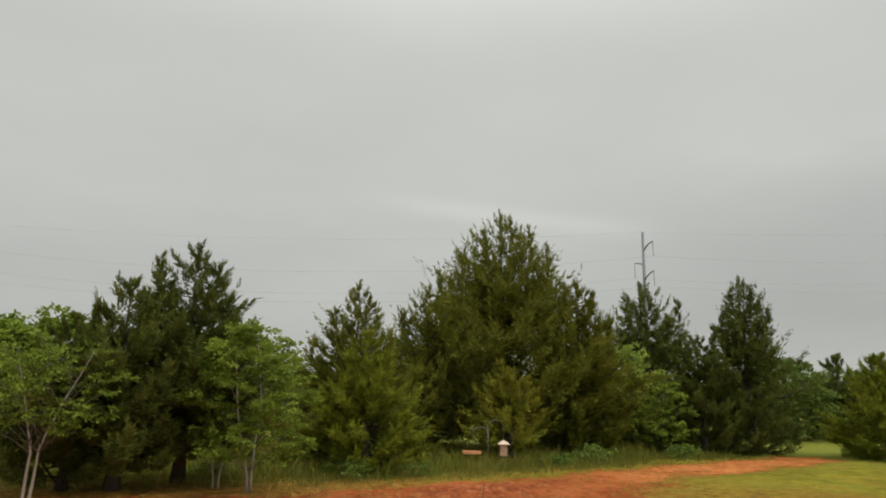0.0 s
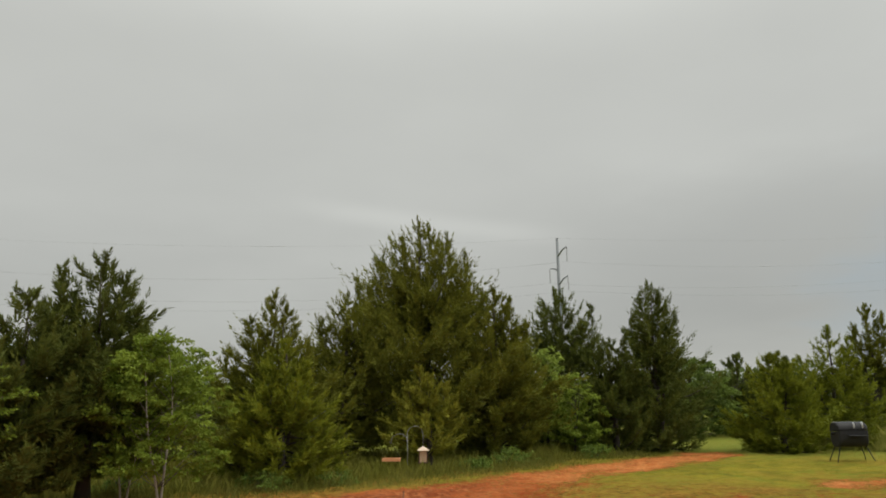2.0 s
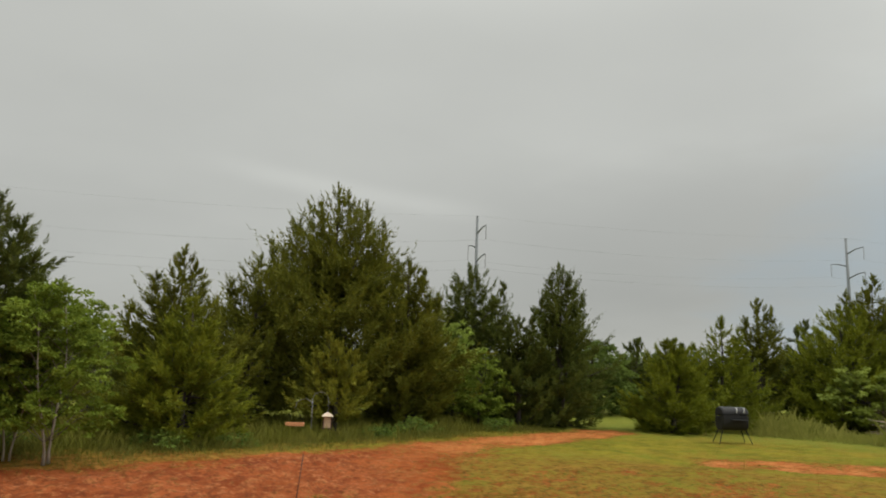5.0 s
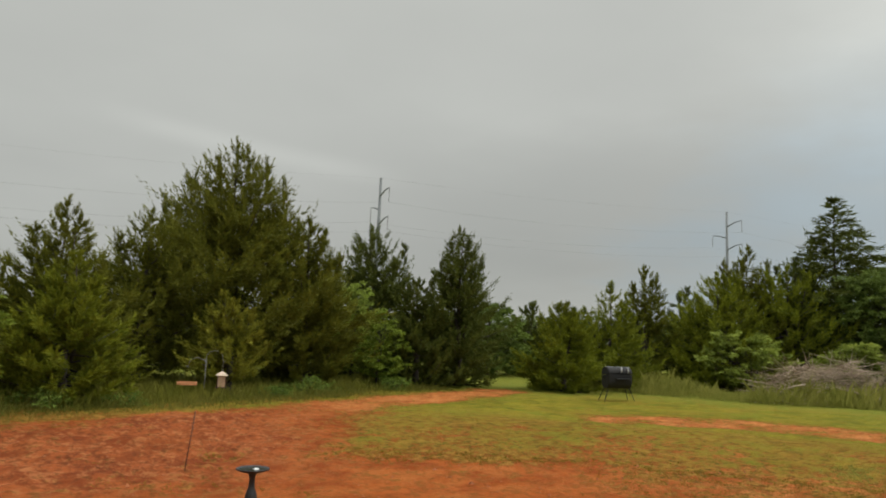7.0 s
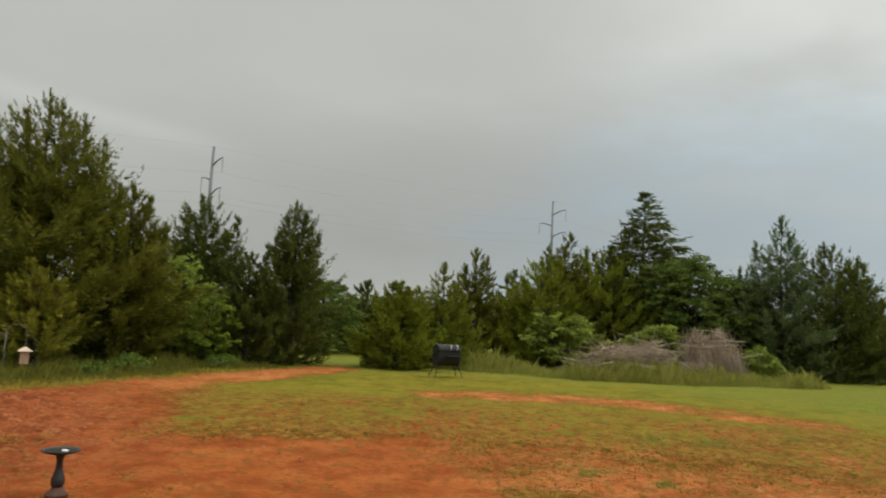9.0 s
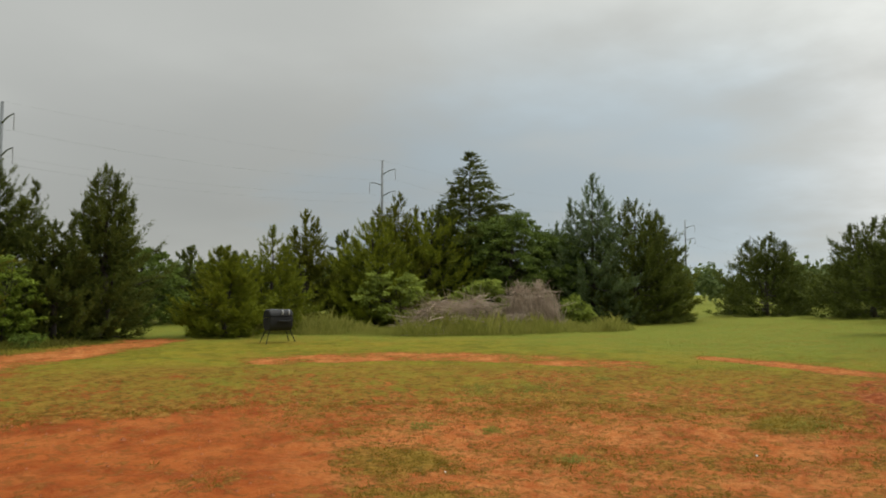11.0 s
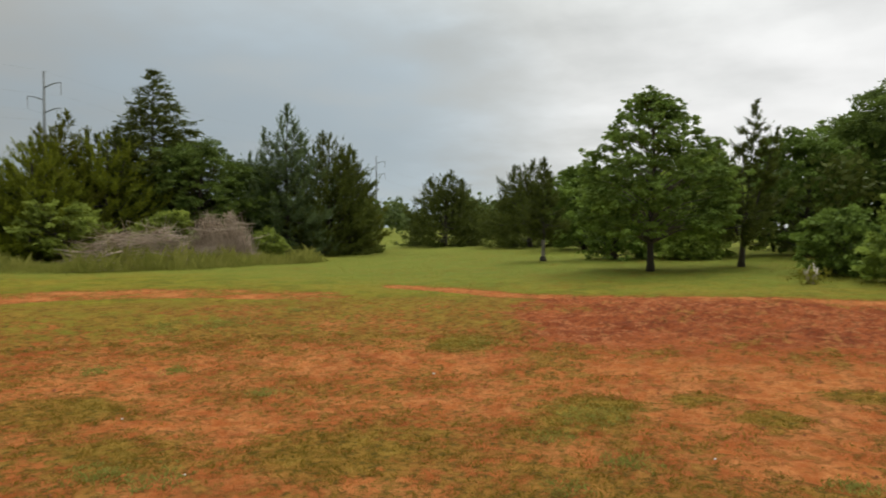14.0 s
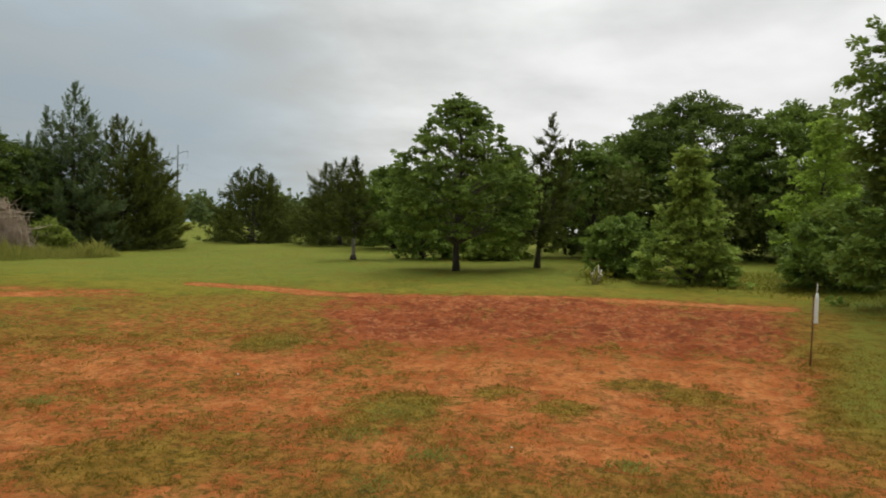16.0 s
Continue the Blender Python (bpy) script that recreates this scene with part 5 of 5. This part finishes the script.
for drop, side, sag in CABLES:
    pts = []
    for (x0, y0, h0), (x1, y1, h1) in zip(POLES, POLES[1:]):
        if side:
            p, q = arm_end(x0, y0, h0, drop, side) - (0, 0, 2.05), arm_end(x1, y1, h1, drop, side) - (0, 0, 2.05)
        else:
            p, q = np.array([x0, y0 - 0.4, 1.0 + h0]), np.array([x1, y1 - 0.4, 1.0 + h1])
        span = sag * (np.linalg.norm(q - p) / 90) ** 2
        for k in range(16):
            t = k / 16
            pts.append(p + (q - p) * t - np.array([0, 0, 4 * span * t * (1 - t)]))
    pts.append(q)
    v, f = tube(pts, [0.009 if side else 0.006] * len(pts), 5)
    tagged(mesh_object("power_cable", v, f, CABLE), "thin grey power cable strung between steel poles", "cable", "power cables")


# ---- smoker ----
def smoker():
    thing = empty("barrel_smoker", on_ground(15.75, 22.2, -facing(15.75, 22.2) * 0 - 35.3 + 24, 0.0), "black barrel smoker on thin legs beside a bushy cedar", "smoker")
    L, R, zc = 0.45, 0.37, 0.82

    def barrel(a0, a1, r, length, steps=18):
        v, f = [], []
        for i in range(steps + 1):
            a = radians(a0 + (a1 - a0) * i / steps)
            for sx in (-1, -0.93, 0.93, 1):
                k = r * (0.94 if abs(sx) == 1 else 1.0)
                c, q = math.cos(a), math.sin(a)
                v.append((sx * length, -math.copysign(abs(c) ** 0.62, c) * k * 0.90, zc + math.copysign(abs(q) ** 0.62, q) * k * 1.03))
        for i in range(steps):
            for j in range(3):
                p = i * 4 + j
                f.append((p, p + 1, p + 5, p + 4))
        f.append(tuple(i * 4 for i in range(steps + 1)))
        f.append(tuple(i * 4 + 3 for i in range(steps + 1))[::-1])
        return v, f

    mesh_object("body", *barrel(178, 372, R, L), IRON, thing, smooth=False)
    mesh_object("lid", *barrel(16, 174, R * 1.02, L * 1.01), IRON, thing, "black lid with a worn bright top edge")
    bm = bmesh.new()
    box(bm, 0, 0.0, zc + R * 1.07, L * 1.9, 0.20, 0.016, 0.006)
    part("top_strip", bm, STEEL, thing, "worn grey metal strip")
    for hx in (0.02, 0.28):
        v, f = tube([(hx, -R * 0.80, zc + R * 1.04), (hx, -R * 0.97, zc + R * 1.02), (hx, -R * 1.0, zc + R * 0.62), (hx, -R * 0.9, zc + R * 0.60)], [0.019] * 4, 7)
        mesh_object("handle", v, f, IRON_WORN, thing, "bright metal handle", True)
    bm = bmesh.new()
    box(bm, 0.08, -R - 0.05, zc - 0.02, 0.52, 0.16, 0.03, 0.008)
    part("shelf", bm, IRON, thing)
    v, f = tube([(-L - 0.02, -0.02, zc + 0.05), (-L - 0.10, -0.02, zc + 0.05)], [0.05, 0.05], 10)
    mesh_object("vent", v, f, IRON, thing)
    for sx in (-1, 1):
        for sy in (-1, 1):
            v, f = tube([(sx * (L - 0.08), sy * 0.16, zc - R * 0.75), (sx * (L + 0.13), sy * 0.30, -0.02)], [0.018, 0.014], 7)
            mesh_object("leg", v, f, IRON, thing)


smoker()


# ---- bird bath, feeders and stakes ----
def bird_bath():
    thing = empty("bird_bath", on_ground(1.44, 10.22, 0, 0.01) @ Matrix.Diagonal((0.80, 0.80, 0.88, 1)), "dark bird bath on a turned pedestal standing on clay", "bird bath")
    v, f = lathe([(0.165, 0), (0.17, 0.015), (0.165, 0.035), (0.14, 0.055), (0.10, 0.085), (0.082, 0.115), (0.078, 0.13)], 32)
    mesh_object("foot", v, f, CLAYFOOT, thing, "clay-dusted round foot", True)
    v, f = lathe([(0.080, 0.128), (0.094, 0.16), (0.102, 0.20), (0.098, 0.245), (0.080, 0.295), (0.060, 0.35), (0.049, 0.42), (0.047, 0.49), (0.056, 0.54), (0.082, 0.575)], 32)
    mesh_object("pedestal", v, f, BASIN, thing, smooth=True)
    v, f = lathe([(0.07, 0.572), (0.13, 0.585), (0.22, 0.605), (0.272, 0.625), (0.284, 0.640), (0.280, 0.650), (0.262, 0.646), (0.20, 0.622), (0.10, 0.608), (0.02, 0.605)], 40)
    mesh_object("bowl", v, f, BASIN, thing, smooth=True)
    # the bowl holds no water; a dark flat disc is added to fill it
    v, f = lathe([(0.245, 0.6335), (0.245, 0.6360)], 36)
    mesh_object("bowl_fill", v, f, BOWLFILL, thing, "dark flat disc filling the bowl")
    # a small pale disc on top of the dark one
    v, f = lathe([(0.045, 0.630), (0.05, 0.642), (0.035, 0.652), (0.012, 0.655)], 16)
    v = [(p[0] + 0.05, p[1] - 0.05, p[2]) for p in v]
    mesh_object("float", v, f, WHITE, thing, "small pale disc in the bowl", True)


CLAYFOOT = plain("clay_dusted_resin", (0.11, 0.050, 0.030), 0.8, 0, 0.5)
bird_bath()


def arc(cx, z, reach, rise, steps=14):
    """Path of a hook arm: up from the pole, over, and down to a small curl."""
    pts = []
    for i in range(steps + 1):
        a = math.pi * i / steps
        pts.append((cx + reach / 2 - reach / 2 * math.cos(a), 0, z + rise * math.sin(a)))
    pts += [(cx + reach, 0, z - 0.05), (cx + reach + math.copysign(0.03, reach), 0, z - 0.09), (cx + reach + math.copysign(0.06, reach), 0, z - 0.06)]
    return pts


def feeders():
    px, py = 1.42, 21.95
    turn = facing(px, py)
    hook = empty("shepherd_hook", on_ground(px, py, turn, 0.0), "grey double shepherd's hook in the grass verge", "garden hook")
    v, f = tube([(0, 0, -0.15), (0.01, 0, 0.6), (0, 0, 1.16)], [0.011] * 3, 7)
    mesh_object("pole", v, f, HOOKIRON, hook, smooth=True)
    for cx, z, reach, rise in ((0.005, 1.15, 0.46, 0.22), (-0.005, 0.98, -0.46, 0.17)):
        v, f = tube(arc(cx, z, reach, rise), [0.008] * 18, 7)
        mesh_object("arm", v, f, HOOKIRON, hook, smooth=True)
    # hopper feeder
    m = hook.matrix_basis @ pose(0.47, 0, 0)
    feeder = empty("bird_feeder", m, "tan hopper bird feeder with a pale peaked roof", "bird feeder")
    v, f = tube([(0, 0, 0.76), (0, 0, 1.07)], [0.006, 0.006], 6)
    mesh_object("hanger", v, f, HOOKIRON, feeder)
    bm = bmesh.new()
    box(bm, 0, 0, 0.50, 0.21, 0.17, 0.34, 0.012)
    part("hopper", bm, FEEDWOOD, feeder)
    v, f = lathe([(0.20, 0.655), (0.205, 0.670), (0.13, 0.725), (0.05, 0.765), (0.02, 0.79)], 4)
    c = math.cos(math.pi / 4)
    v = [((p[0] - p[1]) * c * 1.2, (p[0] + p[1]) * c, p[2]) for p in v]
    mesh_object("roof", v, f, FEEDROOF, feeder, "pale peaked roof")
    bm = bmesh.new()
    box(bm, 0, 0, 0.318, 0.30, 0.24, 0.03, 0.008)
    part("base_tray", bm, FEEDDARK, feeder, "dark brown base tray")
    for bx in (-0.118, 0.118):
        bm = bmesh.new()
        box(bm, bx, 0, 0.49, 0.022, 0.19, 0.30, 0.006)
        part("side_panel", bm, FEEDDARK, feeder, "dark brown side panel")
    # hanging tray
    m = hook.matrix_basis @ pose(-0.47, 0, 0)
    tray = empty("tray_feeder", m, "orange wooden tray feeder hanging on wires", "bird feeder")
    bm = bmesh.new()
    box(bm, 0, 0, 0.38, 0.50, 0.32, 0.02, 0.005)
    part("floor", bm, TRAYWOOD, tray)
    for bx, by, sx, sy in ((0, -0.17, 0.54, 0.02), (0, 0.17, 0.54, 0.02), (-0.26, 0, 0.02, 0.32), (0.26, 0, 0.02, 0.32)):
        bm = bmesh.new()
        box(bm, bx, by, 0.418, sx, sy, 0.085, 0.004)
        part("rim_board", bm, TRAYWOOD, tray)
    bm = bmesh.new()
    box(bm, 0, 0, 0.40, 0.49, 0.30, 0.02, 0.004)
    part("seed", bm, SEED, tray)
    for bx in (-0.25, 0.25):
        for by in (-0.15, 0.15):
            v, f = tube([(bx, by, 0.46), (0, 0, 0.91)], [0.003, 0.003], 5)
            mesh_object("wire", v, f, IRON, tray)


feeders()


def rod(name, x, y, h, lean_x, r, material, label):
    thing = empty(name, on_ground(x, y, facing(x, y)), label, "stake")
    v, f = tube([(0, 0, -0.2), (lean_x * 0.5 + 0.008, 0, h * 0.5), (lean_x, 0, h)], [r, r, r * 0.9], 7)
    mesh_object("shaft", v, f, material, thing, smooth=True)
    v, f = lathe([(r * 1.3, h - 0.012), (r * 1.5, h), (r * 1.1, h + 0.012)], 8)
    mesh_object("tip", [(p[0] + lean_x, p[1], p[2]) for p in v], f, material, thing)


rod("metal_stake", 0.66, 12.88, 0.95, 0.11, 0.010, RUST, "thin leaning rusty stake in bare clay")
rod("metal_stake", 12.01, -5.55, 1.12, 0.0, 0.012, RUST, "thin upright rusty stake at the foot of a bank")


def white_post():
    thing = empty("white_post", on_ground(14.89, -6.95, facing(14.89, -6.95)), "white plastic marker post at the grass edge", "post")
    v, f = lathe([(0.036, -0.15), (0.038, 0.10), (0.038, 0.42), (0.032, 0.52), (0.018, 0.60)], 16)
    mesh_object("pipe", v, f, WHITE, thing, smooth=True)
    v, f = lathe([(0.012, 0.59), (0.010, 0.72), (0.007, 0.80)], 8)
    mesh_object("spike", v, f, WHITE, thing, smooth=True)
    v, f = lathe([(0.041, -0.02), (0.043, 0.02), (0.041, 0.05)], 16)
    mesh_object("collar", v, f, WHITE, thing)


white_post()


def dead_stump():
    rng = np.random.default_rng(77)
    thing = empty("dead_shrub", on_ground(22.43, -3.79), "small bleached dead shrub on the meadow", "shrub")
    for i in range(9):
        a, l = rng.uniform(0, 6.28), rng.uniform(0.25, 0.6)
        v, f = tube([(0.05 * math.cos(a), 0.05 * math.sin(a), -0.02), (0.14 * math.cos(a), 0.14 * math.sin(a), l * 0.6), (0.2 * math.cos(a + 0.4), 0.2 * math.sin(a + 0.4), l)], [0.035, 0.024, 0.008], 6)
        mesh_object("stem", v, f, STONE, thing, smooth=True)
    pieces = [sprays(rng, rng.normal(size=(260, 3)) * np.array([0.22, 0.22, 0.10]) + (0, 0, 0.2), rng.normal(size=(260, 3)), 0.12, 0.05)]
    leafs = new("leaves", quads_mesh("leaves", np.concatenate(pieces), GRASS))
    leafs.parent = thing


dead_stump()


def pale_stone(x, y, size, seed):
    rng = np.random.default_rng(seed)
    bm = bmesh.new()
    bmesh.ops.create_icosphere(bm, subdivisions=2, radius=size)
    for v in bm.verts:
        v.co *= 1 + 0.25 * noise.noise(v.co / size * 1.3 + Vector((seed, 0, 0))) + rng.normal() * 0.03
        v.co.z *= 0.6
    stone = part("pale_stone", bm, WHITE, smooth=True)
    stone.matrix_world = on_ground(x, y, seed, -0.3 * size)
    tagged(stone, "small pale stone lying on the worn clay yard", "stone", "pale stones in the yard")


for px, py, ps in ((11.02, 3.52, 0.018), (5.89, 4.30, 0.011), (7.35, 6.35, 0.012), (7.75, -0.54, 0.012)):
    pale_stone(px, py, ps, int(px * 10))

# guard round the young tree's trunk
v, f = lathe([(0.085, 0.10), (0.09, 0.20), (0.085, 0.60), (0.075, 1.05)], 14)
mesh_object("trunk_guard", v, f, GUARD, young, "pale plastic trunk guard", True)
v, f = lathe([(0.15, 0.04), (0.16, 0.14), (0.13, 0.24), (0.09, 0.30)], 14)
mesh_object("collar", v, f, BARK_DARK, young, "dark collar at the trunk's foot", True)


# ---- the house corner over the camera ----
EAVE = np.array([1.06, 0.68])
E1 = np.array([math.sin(radians(158)), math.cos(radians(158))])
E2 = np.array([math.sin(radians(248)), math.cos(radians(248))])
EAVE_Z = 2.945


def house_matrix():
    return Matrix(((E1[0], -E2[0], 0, EAVE[0]), (E1[1], -E2[1], 0, EAVE[1]), (0, 0, 1, 0), (0, 0, 0, 1)))


def house():
    """Local x runs along the eave from its corner, local y out from the wall."""
    thing = tagged(new("house"), "low house with a brown-edged porch roof and a raised deck", "house")
    thing.matrix_world = house_matrix()
    bm = bmesh.new()
    box(bm, 2.5, -1.36, EAVE_Z + 0.035, 4.94, 2.62, 0.05)
    part("soffit", bm, SOFFIT, thing)
    for name, args in (("fascia", (2.5, -0.02, EAVE_Z + 0.09, 5.0, 0.04, 0.18, 0.004)), ("fascia", (0.02, -1.40, EAVE_Z + 0.09, 0.04, 2.70, 0.18, 0.004)), ("fascia", (4.98, -1.40, EAVE_Z + 0.09, 0.04, 2.70, 0.18, 0.004))):
        bm = bmesh.new()
        box(bm, *args)
        part(name, bm, FASCIA, thing, "brown painted fascia board")
    v = [(-0.04, 0.06, EAVE_Z + 0.19), (5.04, 0.06, EAVE_Z + 0.19), (5.04, -2.72, EAVE_Z + 0.95), (-0.04, -2.72, EAVE_Z + 0.95), (-0.04, 0.06, EAVE_Z + 0.22), (5.04, 0.06, EAVE_Z + 0.22), (5.04, -2.72, EAVE_Z + 0.98), (-0.04, -2.72, EAVE_Z + 0.98)]
    f = [(0, 3, 2, 1), (4, 5, 6, 7), (0, 1, 5, 4), (1, 2, 6, 5), (2, 3, 7, 6), (3, 0, 4, 7)]
    mesh_object("roof", v, f, SHINGLE, thing)
    bm = bmesh.new()
    box(bm, 2.5, -2.66, 1.98, 5.0, 0.16, 3.96)
    part("wall", bm, SIDING, thing)
    bm = bmesh.new()
    box(bm, 2.3, -1.40, 0.78, 5.4, 2.36, 0.12, 0.01)
    part("deck", bm, DECKING, thing)
    for px, py in ((4.85, -0.12), (4.85, -2.45), (-0.25, -0.4), (-0.25, -2.4)):
        bm = bmesh.new()
        top = EAVE_Z if px > 4 and py > -1 else 0.73
        box(bm, px, py, top / 2 - 0.05, 0.10, 0.10, top + 0.1, 0.006)
        part("post", bm, DECKING, thing)


house()
